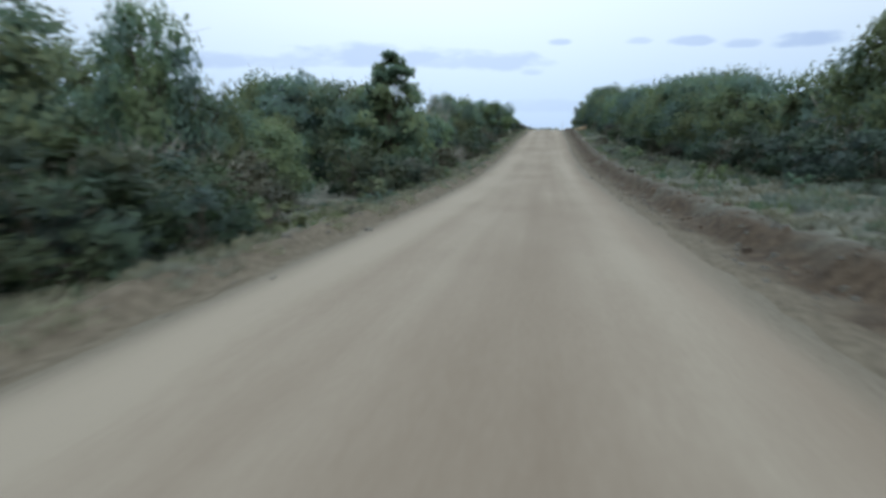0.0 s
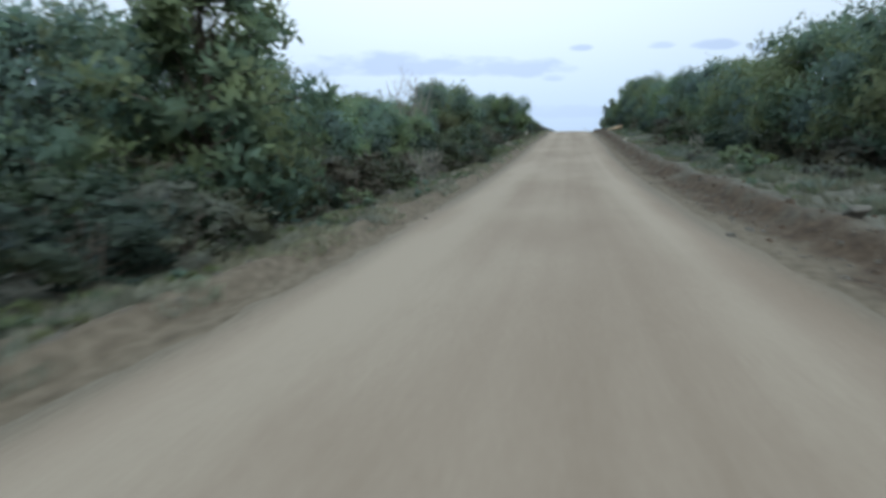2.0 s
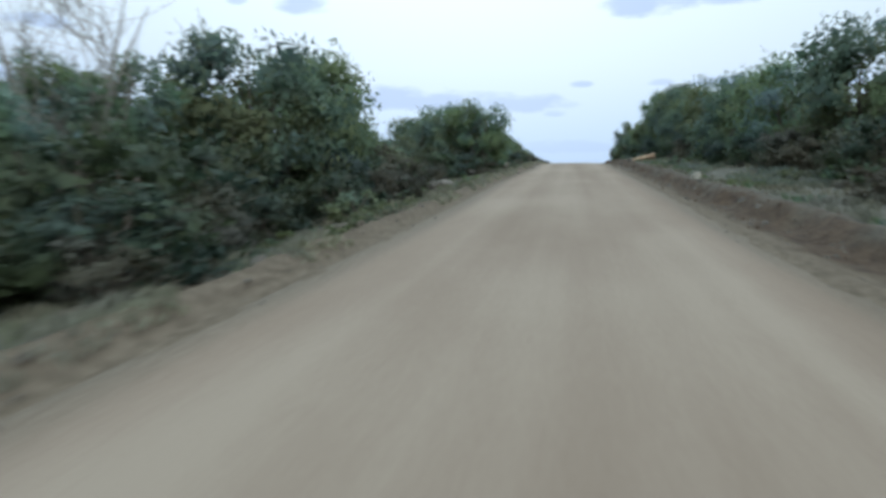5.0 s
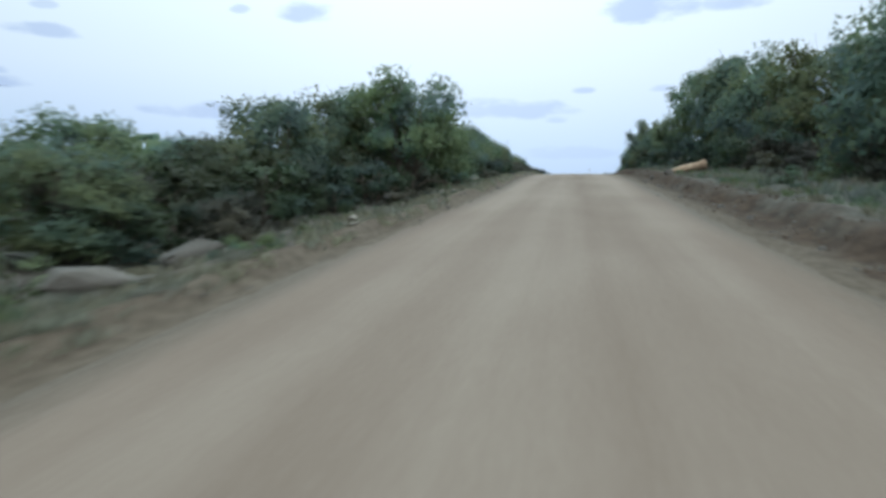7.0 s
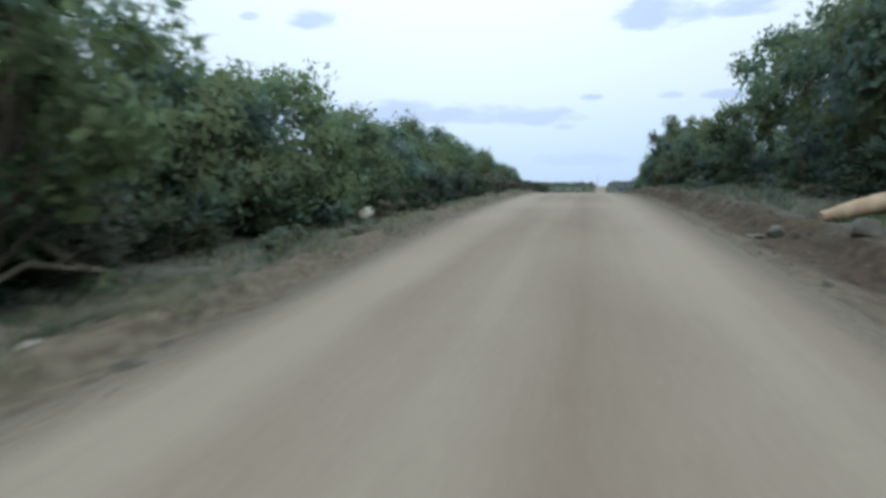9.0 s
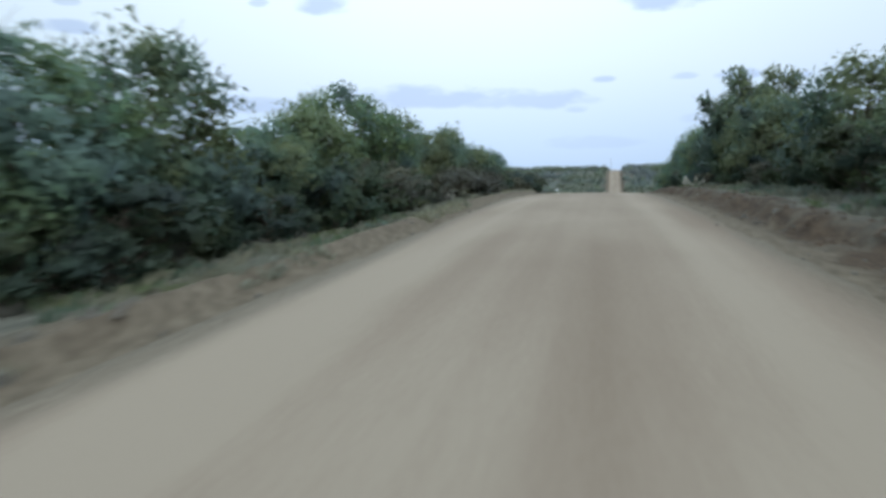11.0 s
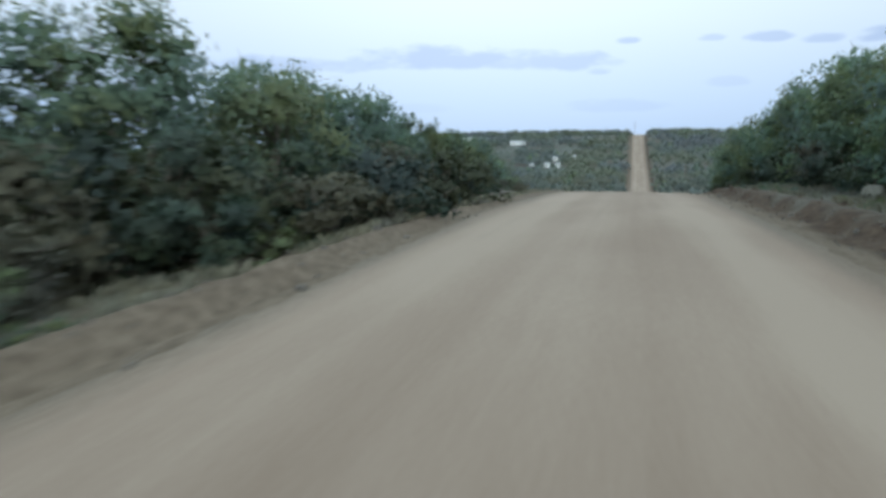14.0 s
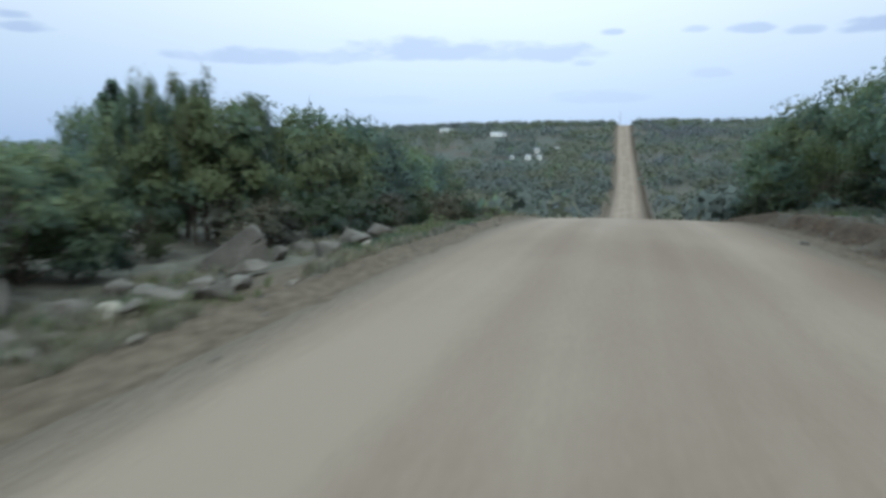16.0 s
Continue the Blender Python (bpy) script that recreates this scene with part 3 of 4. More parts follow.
ROUND, CONE, OPEN_, UP, SHRUB, DEADS, BACK, BUSH, SNAG = "round", "cone", "open", "upright", "shrub", "dead", "back", "bush", "snag"
TREES = {
    ROUND: [build_tree("juniper_tree", "bushy dark green juniper tree branching from the ground", "tree", s, 3.5, 1.75, "round", LEAF_DARK) for s in (1, 2, 3, 5)],
    CONE: [build_tree("juniper_tree", "tall dark juniper tree with a pointed tiered crown", "tree", s, 4.6, 2.0, "cone", LEAF_DARK, 60, 70, 40, 0.14, 0.5) for s in (4,)],
    OPEN_: [build_tree("oak_tree", "olive green scrub oak with a loose gappy crown", "tree", s, 4.0, 2.1, "open", LEAF_OLIVE, 42, 135, 45, 0.135, 0.4) for s in (6, 7)],
    UP: [build_tree("oak_tree", "slender grey-green scrub oak with steep leafy plumes", "tree", s, 3.6, 1.5, "upright", LEAF_GREY, 32, 95, 50, 0.145, 0.3) for s in (12, 13)],
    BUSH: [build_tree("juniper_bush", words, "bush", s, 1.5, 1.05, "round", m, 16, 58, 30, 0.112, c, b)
           for s, m, b, c, words in ((16, LEAF_BRUSH_SHADED, 0.0, 1.0, "low dense dark bush at the edge of the thicket, shade in its leaf colour"), (17, LEAF_BRUSH_SHADED, 0.1, 0.7, "low loose dark olive bush at the edge of the thicket, shade in its leaf colour"),
                                     (18, LEAF_BRUSH_SHADED, 0.1, 0.4, "low loose dark green bush at the edge of the thicket, shade in its leaf colour"), (19, LEAF_DRY, 0.2, 0.5, "low half-dry brownish bush at the edge of the thicket"))],
    SHRUB: [build_tree("shrub", words, "shrub", s, 1.2, 0.8, "round", m, 9, 26, 20, 0.13, 0.3, 0.1)
            for s, m, words in ((8, LEAF_GREY, "low grey-green roadside shrub"), (9, LEAF_OLIVE, "low olive green roadside shrub"), (20, LEAF_DRY, "low half-dry brown roadside shrub"))],
    DEADS: [build_tree("dead_shrub", "leafless grey dead shrub with bare branches", "shrub", s, 2.0, 1.1, "dead", DEAD, lobes=22) for s in (10, 11)],
    SNAG: [build_tree("dead_tree", "leafless grey dead tree with many forked branches", "tree", s, 4.6, 1.7, "dead", DEAD, lobes=48) for s in (21,)],
    BACK: [build_tree("juniper_tree", "dark juniper tree standing back in the thicket", "tree", s, 3.5, 1.8, "round", LEAF_DARK, 24, 34, 16, 0.26) for s in (14, 15)],
}
SIZE = {SNAG: 4.6, ROUND: 3.5, CONE: 4.6, OPEN_: 4.0, UP: 3.6, SHRUB: 1.2, DEADS: 2.0, BACK: 3.5, BUSH: 1.5}
USED = set()
PICK = random.Random(77)


def plant(kind, x, y, height, wide=1.0):
    """Puts a plant of that kind and height on the ground at x, y."""
    forms = TREES[kind]
    ob = forms[PICK.randrange(len(forms))]
    s = height / SIZE[kind]
    m = pose(x, y, ground_z(x, y) - 0.04, 0, 0, PICK.uniform(0, 360)) @ Matrix.Diagonal((s * wide, s * wide, s, 1))
    if ob.name in USED:
        ob = copy_thing(ob, m)
    USED.add(ob.name)
    ob.matrix_basis = m
    return ob

# ---- trees along the road: kind, metres right of the road, metres ahead, height, width factor ----
LEFT_FIRST = [
    (ROUND, -12.0, 47.8, 5.6, 1.0), (ROUND, -14.5, 52.5, 4.6, 1.0), (ROUND, -12.0, 20.5, 6.7, 0.5), (ROUND, -10.4, 21.6, 4.2, 0.6), (OPEN_, -14.5, 15.8, 5.2, 1), (ROUND, -9.6, 23.4, 2.85, 1.35),
    (ROUND, -11.4, 11.9, 5.5, 1), (ROUND, -16.6, 24.5, 6.1, 1), (ROUND, -15.4, 42.5, 6.3, 1.0), (ROUND, -17.6, 44.2, 6.5, 1.0), (CONE, -8.1, 38.6, 7.5, 1.15),
    (ROUND, -8.5, 40.4, 3.1, 1.3), (ROUND, -11.8, 41.9, 5.9, 1.15), (ROUND, -13.6, 33.2, 3.7, 1.1), (ROUND, -10.0, 49.9, 4.15, 1.1), (ROUND, -9.0, 55.3, 3.9, 1.05),
    (ROUND, -12.3, 60.7, 4.4, 1), (ROUND, -11.6, 62.8, 4.5, 0.8), (ROUND, -9.8, 67.0, 3.4, 1.15), (OPEN_, -11.4, 72.7, 4.3, 1.0), (ROUND, -9.5, 76.8, 5.4, 1.05),
    (ROUND, -10.3, 84.4, 5.7, 1.0), (ROUND, -12.7, 88.6, 6.3, 0.8),
]
LEFT_SECOND = [
    (ROUND, -9.5, 92.6, 2.3, 1.4), (ROUND, -10.9, 89.6, 3.7, 1.1), (ROUND, -12.6, 97.2, 3.1, 1.2), (ROUND, -10.9, 100.8, 2.5, 1.3), (ROUND, -11.1, 105.9, 4.1, 1.15), (ROUND, -11.0, 110.4, 4.5, 1.0),
    (OPEN_, -7.4, 112.0, 5.5, 1.05), (ROUND, -9.8, 114.6, 3.8, 1.2), (ROUND, -11.4, 119.8, 5.8, 1), (ROUND, -9.8, 121.6, 4.7, 1.1), (ROUND, -9.3, 125.6, 5.0, 1.05),
    (ROUND, -9.2, 131.1, 4.3, 1.1), (ROUND, -9.3, 137.5, 4.1, 1.15), (ROUND, -9.5, 141.4, 4.7, 1.0), (ROUND, -8.7, 146.2, 2.7, 1.25), (ROUND, -9.8, 150.9, 3.9, 1.1),
    (OPEN_, -11.2, 158.9, 5.6, 1.05), (ROUND, -10.2, 162.7, 4.9, 0.85), (ROUND, -9.5, 169.1, 4.25, 1.15), (ROUND, -10.3, 175.4, 5.15, 1), (ROUND, -8.8, 180.1, 4.1, 1.15),
    (ROUND, -8.7, 185.6, 4.3, 1.0), (ROUND, -11.1, 184.0, 5.0, 1.0),
]
LEFT_THIRD = [
    (UP, -8.6, 189.2, 3.5, 1.4), (ROUND, -9.2, 193.2, 2.3, 1.3), (ROUND, -11.9, 200.5, 3.7, 0.8), (OPEN_, -9.6, 200.0, 3.7, 1.05), (OPEN_, -11.1, 201.0, 3.8, 1),
    (ROUND, -9.8, 207.8, 4.25, 1.15), (ROUND, -10.7, 214.9, 4.6, 1.15), (ROUND, -11.1, 222.8, 4.6, 1.1), (ROUND, -11.9, 231.5, 5.1, 1.1), (ROUND, -12.6, 192.8, 2.4, 1.4),
    (CONE, -18.0, 207.2, 5.6, 0.75), (ROUND, -18.2, 205.7, 4.23, 0.5), (OPEN_, -11.1, 199.5, 4.25, 0.30), (OPEN_, -9.6, 199.3, 4.22, 0.34), (OPEN_, -8.2, 200.2, 3.76, 0.30),
]
RIGHT_FIRST = [
    (OPEN_, 13.0, 25.3, 5.7, 1), (ROUND, 14.2, 34.0, 4.7, 1.2), (ROUND, 12.3, 41.9, 4.9, 1.2), (ROUND, 11.4, 48.2, 5.3, 1.1), (ROUND, 11.4, 54.4, 5.8, 1.1),
    (ROUND, 12.0, 60.0, 6.2, 1), (ROUND, 17.4, 64.5, 6.9, 1), (ROUND, 11.5, 67.2, 5.2, 1.1), (OPEN_, 12.3, 72.7, 5.5, 1), (ROUND, 11.9, 79.0, 6.0, 1.05),
    (ROUND, 11.5, 87.7, 5.7, 1.05), (ROUND, 11.1, 95.6, 5.4, 1.1), (ROUND, 10.9, 103.3, 5.4, 1.1), (OPEN_, 10.7, 113.0, 5.2, 1.05), (ROUND, 15.5, 119.8, 6.8, 1),
    (ROUND, 10.4, 120.9, 5.1, 1), (ROUND, 10.5, 127.0, 6.5, 0.95), (OPEN_, 11.5, 131.8, 7.6, 0.9), (OPEN_, 11.0, 140.0, 7.6, 0.9), (UP, 8.8, 145.4, 4.4, 1.1),
    (ROUND, 9.2, 152.5, 4.1, 1.1), (UP, 7.9, 159.6, 3.6, 1.2),
]
RIGHT_SECOND = [
    (ROUND, 9.0, 165.1, 4.3, 1), (UP, 8.4, 172.5, 5.4, 1), (UP, 9.8, 169.8, 6.3, 1), (OPEN_, 10.4, 177.0, 6.0, 0.9), (ROUND, 9.2, 183.0, 4.4, 1),
    (OPEN_, 10.7, 188.0, 5.0, 1), (ROUND, 10.4, 193.6, 5.3, 1.1), (OPEN_, 10.4, 200.7, 5.2, 1), (ROUND, 10.9, 207.0, 5.0, 1.1), (OPEN_, 11.2, 214.4, 5.4, 1),
    (ROUND, 11.4, 221.2, 5.7, 1.1), (ROUND, 12.3, 230.7, 6.1, 1.1),
]
for spec in LEFT_FIRST + LEFT_SECOND + LEFT_THIRD + RIGHT_FIRST + RIGHT_SECOND:
    plant(*spec)
rng = random.Random(5)
# the next row of the thicket behind the front row
for side in (-1, 1):
    y = -36.0
    while y < 240:
        x = side * (14.8 + rng.uniform(-1.6, 1.6)) + road_x(y)
        h = rng.uniform(3.2, 4.4)
        if side < 0 and (y < 46 or 88 < y < 158 or y > 176):
            h *= 0.62
        plant(BACK, x, y + rng.uniform(-1.5, 1.5), h, rng.uniform(1.0, 1.35))
        y += 3.9
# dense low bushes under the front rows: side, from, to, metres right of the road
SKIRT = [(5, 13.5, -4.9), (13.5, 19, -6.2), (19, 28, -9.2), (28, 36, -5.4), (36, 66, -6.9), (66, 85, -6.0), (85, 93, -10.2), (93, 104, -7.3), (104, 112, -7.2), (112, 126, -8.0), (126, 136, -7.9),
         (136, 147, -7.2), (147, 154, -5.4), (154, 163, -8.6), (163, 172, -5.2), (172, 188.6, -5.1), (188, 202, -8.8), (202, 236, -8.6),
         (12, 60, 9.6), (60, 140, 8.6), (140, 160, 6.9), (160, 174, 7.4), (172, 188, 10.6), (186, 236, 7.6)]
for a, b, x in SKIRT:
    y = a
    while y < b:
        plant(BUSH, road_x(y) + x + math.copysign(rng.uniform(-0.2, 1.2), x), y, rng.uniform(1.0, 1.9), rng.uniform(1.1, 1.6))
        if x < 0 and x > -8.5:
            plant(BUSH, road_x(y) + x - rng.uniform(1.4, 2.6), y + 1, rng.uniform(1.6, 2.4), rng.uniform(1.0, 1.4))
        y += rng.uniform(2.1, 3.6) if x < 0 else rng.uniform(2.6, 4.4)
# undergrowth on the verges
for side in (-1, 1):
    y = 8.0
    while y < 236:
        a = edge(y, side > 0) + (1.15 if side < 0 else 5.2 if 112 < y < 122 else 2.6)   # bare bank round the log
        if rng.random() < (0.45 if side < 0 else 0.7) and not (side < 0 and 181 < y < 200) and not (side > 0 and 174 < y < 186):
            plant(SHRUB, road_x(y) + side * (a + rng.uniform(0, 2.4)), y, rng.uniform(0.35, 0.9), rng.uniform(1.0, 1.6))
        y += rng.uniform(1.8, 3.4)
# small weeds and seedlings along the foot of the dirt ridge
y = 6.0
while y < 180:
    plant(SHRUB, road_x(y) - edge(y, False) - rng.uniform(0.55, 1.3), y, rng.uniform(0.18, 0.42), rng.uniform(1.2, 2.0))
    y += rng.uniform(2.0, 5.0)
for x, y, h in ((-8.8, 19.3, 2.0), (-10.1, 17.4, 2.6), (-12.5, 36.0, 1.3), (-7.0, 60.0, 1.5), (-6.0, 52.6, 1.6), (-6.9, 54.4, 1.3), (7.6, 66.0, 1.2), (-6.4, 163.4, 1.0), (-5.6, 157.0, 0.8), (9.6, 169.0, 2.8), (13.3, 31.6, 3.6)):
    plant(DEADS, x, y, h)
for x, y, h in ((-10.9, 71.4, 6.3), (-10.3, 67.6, 4.4)):
    plant(SNAG, x, y, h, 0.8)
for ob in [o for kind in TREES.values() for o in kind if o.name not in USED]:
    for o in (*ob.children_recursive, ob):
        bpy.data.objects.remove(o)

# ---- verge: grass, stones, rocks ----
def put_on_ground(x, y):
    return Vector((x, y, ground_z(x, y)))


def grass(name, label, side, count, seed, near, reach, material, low=0.07, high=0.24, start=3, end=237):
    """Tufts of bent blades scattered over one verge."""
    r = random.Random(seed)
    verts, faces = [], []
    for _ in range(count):
        y = r.uniform(start, end)
        x = road_x(y) + side * (edge(y, side > 0) + near + reach * r.random() ** 1.6)
        if side > 0 and (172 < y < 188 or 112 < y < 122) and high > 0.3:
            continue
        if hum(x, y, 0.35, 31 if material is GRASS else 37) < -0.02:
            continue
        p, h = put_on_ground(x, y), r.uniform(low, high)
        for _b in range(7):
            w = r.uniform(0, 6.28)
            lean = Vector((math.cos(w), math.sin(w), 0)) * h * r.uniform(0.2, 0.8)
            s = Vector((-math.sin(w), math.cos(w), 0)) * r.uniform(0.007, 0.014)
            q = p + Vector((r.uniform(-0.09, 0.09), r.uniform(-0.09, 0.09), -0.02))
            i = len(verts)
            verts += [q - s, q + s, q + lean * 0.4 + s * 0.8 + Vector((0, 0, h * 0.7)), q + lean + Vector((0, 0, h))]
            faces.append((i, i + 1, i + 2, i + 3))
    return tagged(mesh_of(name, verts, faces, material), label, "grass", kind="stuff")


grass("dry_grass", "pale dry grass tufts on the cut bank", 1, 12000, 41, 1.8, 7.0, GRASS)
grass("dry_grass", "pale dry grass tufts on the spoil ridge", -1, 17000, 42, 0.5, 4.2, GRASS)
grass("dry_grass", "thin short dry grass on the loose dirt by the road", -1, 7000, 47, 0.15, 1.5, GRASS, 0.04, 0.13, 3, 150)
grass("green_weeds", "low grey-green weeds among the dry grass", 1, 7000, 43, 2.0, 7.0, LEAF_OLIVE)
grass("green_weeds", "low grey-green weeds under the trees", -1, 5000, 44, 1.2, 3.4, LEAF_OLIVE)

grass("pale_scrub", "pale grey knee-high scrub on the cut bank", 1, 5200, 45, 2.6, 5.0, SCRUB, 0.12, 0.38)
grass("pale_grass", "pale grey dry grass on the open strip beside the road", 1, 5000, 46, 2.6, 5.5, SCRUB, 0.10, 0.28, 34, 84)


def block(seed, l, w, h):
    """An angular weathered limestone block: a hull round scattered points, edges worn."""
    r = random.Random(seed)
    bm = bmesh.new()
    for _ in range(13):
        d = Vector((r.gauss(0, 1), r.gauss(0, 1), r.gauss(0, 1))).normalized()
        k = max(abs(d.x), abs(d.y), abs(d.z)) ** -0.6
        bm.verts.new((d.x * k * l / 2, d.y * k * w / 2, d.z * k * h / 2))
    res = bmesh.ops.convex_hull(bm, input=bm.verts)
    loose = [g for g in res["geom_interior"] + res["geom_unused"] if isinstance(g, bmesh.types.BMVert)]
    bmesh.ops.delete(bm, geom=list({*loose}), context="VERTS")
    bmesh.ops.bevel(bm, geom=list(bm.edges), offset=min(l, w, h) * 0.06, segments=1, affect="EDGES")
    return bm


ROCKS_FIRST = [
    (-5.2, 199.1, 0.80, 0.65, 0.56, 5), (-5.0, 193.6, 0.70, 0.52, 0.36, 8), (-4.6, 196.0, 0.70, 0.50, 0.36, 0), (-4.4, 191.6, 0.55, 0.42, 0.28, 12), (-4.5, 190.2, 0.42, 0.35, 0.22, 0),
    (-4.7, 198.0, 0.65, 0.51, 0.40, 0), (-5.4, 201.6, 0.85, 0.70, 0.55, 5), (-7.9, 160.2, 0.75, 0.65, 0.80, 6), (-7.7, 163.1, 0.51, 0.43, 0.35, 0), (-7.9, 153.6, 0.58, 0.51, 0.42, 0),
    (-6.1, 125.6, 0.90, 0.70, 0.75, 5), (-5.7, 88.9, 1.60, 0.75, 0.50, 4), (-8.4, 90.3, 1.45, 0.90, 0.62, 6), (-5.7, 86.6, 0.75, 0.62, 0.55, 8), (-6.4, 92.4, 1.20, 0.85, 0.66, 6),
]
ROCKS_SECOND = [
    (-6.1, 95.9, 0.55, 0.45, 0.32, 0), (-6.5, 101.0, 0.60, 0.45, 0.34, 6), (-7.7, 61.6, 0.72, 0.61, 0.59, 0), (-7.0, 63.5, 0.51, 0.43, 0.35, 0), (-6.6, 44.4, 0.58, 0.43, 0.31, 0),
    (-6.3, 38.4, 0.43, 0.36, 0.28, 0), (-7.2, 108.9, 1.65, 0.80, 0.62, 3), (-6.3, 98.4, 0.50, 0.42, 0.30, 0), (5.1, 35.6, 0.61, 0.43, 0.31, 0), (9.2, 40.6, 0.49, 0.40, 0.34, 0),
    (7.2, 180.3, 0.70, 0.60, 1.25, 25), (8.0, 181.6, 0.65, 0.60, 1.35, 32), (7.1, 176.8, 1.16, 0.65, 0.31, 0), (8.2, 179.0, 1.00, 0.70, 0.95, 18), (7.6, 177.9, 0.75, 0.60, 0.65, 35),
]
ROCKS_THIRD = [
    (8.9, 182.6, 0.6, 0.5, 0.6, 20), (7.9, 181.9, 0.87, 0.72, 0.63, 4), (7.6, 184.2, 0.72, 0.58, 0.45, 0), (9.6, 210.6, 1.16, 0.87, 0.70, 10), (10.3, 212.4, 1.01, 0.72, 0.59, 0),
    (7.1, 63.0, 0.72, 0.58, 0.39, 0), (6.5, 51.7, 0.58, 0.43, 0.28, 0), (8.7, 117.2, 0.80, 0.65, 0.59, 0), (7.3, 68.7, 0.58, 0.43, 0.31, 0), (4.4, 119.2, 0.45, 0.35, 0.28, 10),
    (4.8, 115.8, 0.50, 0.40, 0.32, 0), (-5.0, 121.0, 0.42, 0.34, 0.34, 15), (-6.2, 151.3, 0.45, 0.36, 0.34, 5), (-6.9, 46.5, 0.75, 0.50, 0.36, 4), (-6.3, 48.3, 0.60, 0.45, 0.34, 8),
]
ROCKS_FOURTH = [
    (-7.4, 45.2, 0.95, 0.55, 0.36, 0), (-5.9, 51.0, 0.5, 0.4, 0.3, 0), (8.2, 151.7, 0.72, 0.58, 0.42, 0), (11.4, 68.2, 0.50, 0.40, 0.36, 0), (12.6, 124.6, 0.65, 0.50, 0.55, 0), (5.2, 87.4, 0.50, 0.40, 0.40, 0),
    (4.2, 119.6, 0.60, 0.45, 0.12, 0), (-5.7, 190.6, 0.60, 0.45, 0.34, 6), (-7.4, 190.9, 1.10, 0.80, 0.70, 8), (-5.0, 191.5, 1.00, 0.55, 0.22, 5), (-6.1, 196.9, 0.55, 0.45, 0.40, 4), (-6.4, 198.9, 0.70, 0.50, 0.45, 0),
    (-4.8, 190.1, 0.36, 0.28, 0.24, 8), (-4.5, 192.4, 0.62, 0.40, 0.26, 4), (-4.9, 161.4, 0.40, 0.32, 0.32, 0), (-5.6, 193.2, 0.50, 0.38, 0.26, 0), (-6.6, 192.6, 0.65, 0.50, 0.40, 10), (-5.4, 189.3, 0.42, 0.36, 0.30, 0),
]
PALE = {(-6.1, 125.6), (-7.9, 160.2), (-6.2, 151.3), (-4.8, 190.1), (9.2, 40.6), (11.4, 68.2), (12.6, 124.6), (5.2, 87.4)}
for i, (x, y, l, w, h, tilt) in enumerate(ROCKS_FIRST + ROCKS_SECOND + ROCKS_THIRD + ROCKS_FOURTH):
    ob = part("rock", block(100 + i, l, w, h), STONE_PALE if (x > 7 and y > 174) or (x, y) in PALE else STONE)
    ob.matrix_basis = pose(x, y, ground_z(x, y) + h * 0.28, tilt, tilt * 0.6, (i * 67) % 360)
    big = max(l, w) > 0.65
    tagged(ob, ("large angular pale limestone boulder on the verge" if big else "small pale limestone rock on the verge"), "rock", group="verge rocks")

# rubble turned up by the grader along the loose dirt: from, to, nearest and furthest metres left of the road, count
rubble = random.Random(88)
for a, b, near, far_, count in ((92, 112, 3.7, 5.3, 34), (186, 202, 3.9, 5.4, 16), (40, 60, 3.9, 5.6, 10), (150, 166, 3.9, 5.2, 8)):
    for k in range(count):
        y = rubble.uniform(a, b)
        x = road_x(y) - rubble.uniform(near, far_)
        l = rubble.uniform(0.16, 0.42)
        h = l * rubble.uniform(0.45, 0.8)
        ob = part("rock", block(300 + a + k, l, l * rubble.uniform(0.6, 0.9), h), RUBBLE)
        ob.matrix_basis = pose(x, y, ground_z(x, y) + h * 0.22, rubble.uniform(-15, 15), rubble.uniform(-15, 15), rubble.uniform(0, 360))
        tagged(ob, "small pale tan stone in the loose dirt", "rock", group="verge rubble")


def leaning_slab(x, y, turn):
    """A wedge of limestone stuck in the bank: long low back, steep face."""
    bm = bmesh.new()
    for k, (a, b, c) in enumerate((a, b, c) for a in (0, 1) for b in (0, 1) for c in (0, 1, 2)):
        px = (-0.75, -0.1, 0.66)[c] if a == 0 else (-0.64, 0.30, 0.52)[c]
        pz = -0.3 if a == 0 else (0.08, 0.80, 0.55)[c]
        bm.verts.new((px + 0.05 * math.sin(k * 5.1), (b - 0.5) * (0.9 - 0.25 * a) + 0.08 * math.sin(k * 3.7), pz + 0.04 * math.sin(k * 2.3)))
    bmesh.ops.convex_hull(bm, input=bm.verts)
    bmesh.ops.delete(bm, geom=[v for v in bm.verts if not v.link_faces], context="VERTS")
    bmesh.ops.bevel(bm, geom=list(bm.edges), offset=0.035, segments=2, affect="EDGES")
    ob = part("rock", bm, STONE)
    ob.matrix_basis = pose(x, y, ground_z(x, y) + 0.05, 0, 0, turn)
    tagged(ob, "large slanted wedge of pale limestone stuck in the bank", "rock", group="verge rocks")


leaning_slab(-6.5, 195.9, 29)


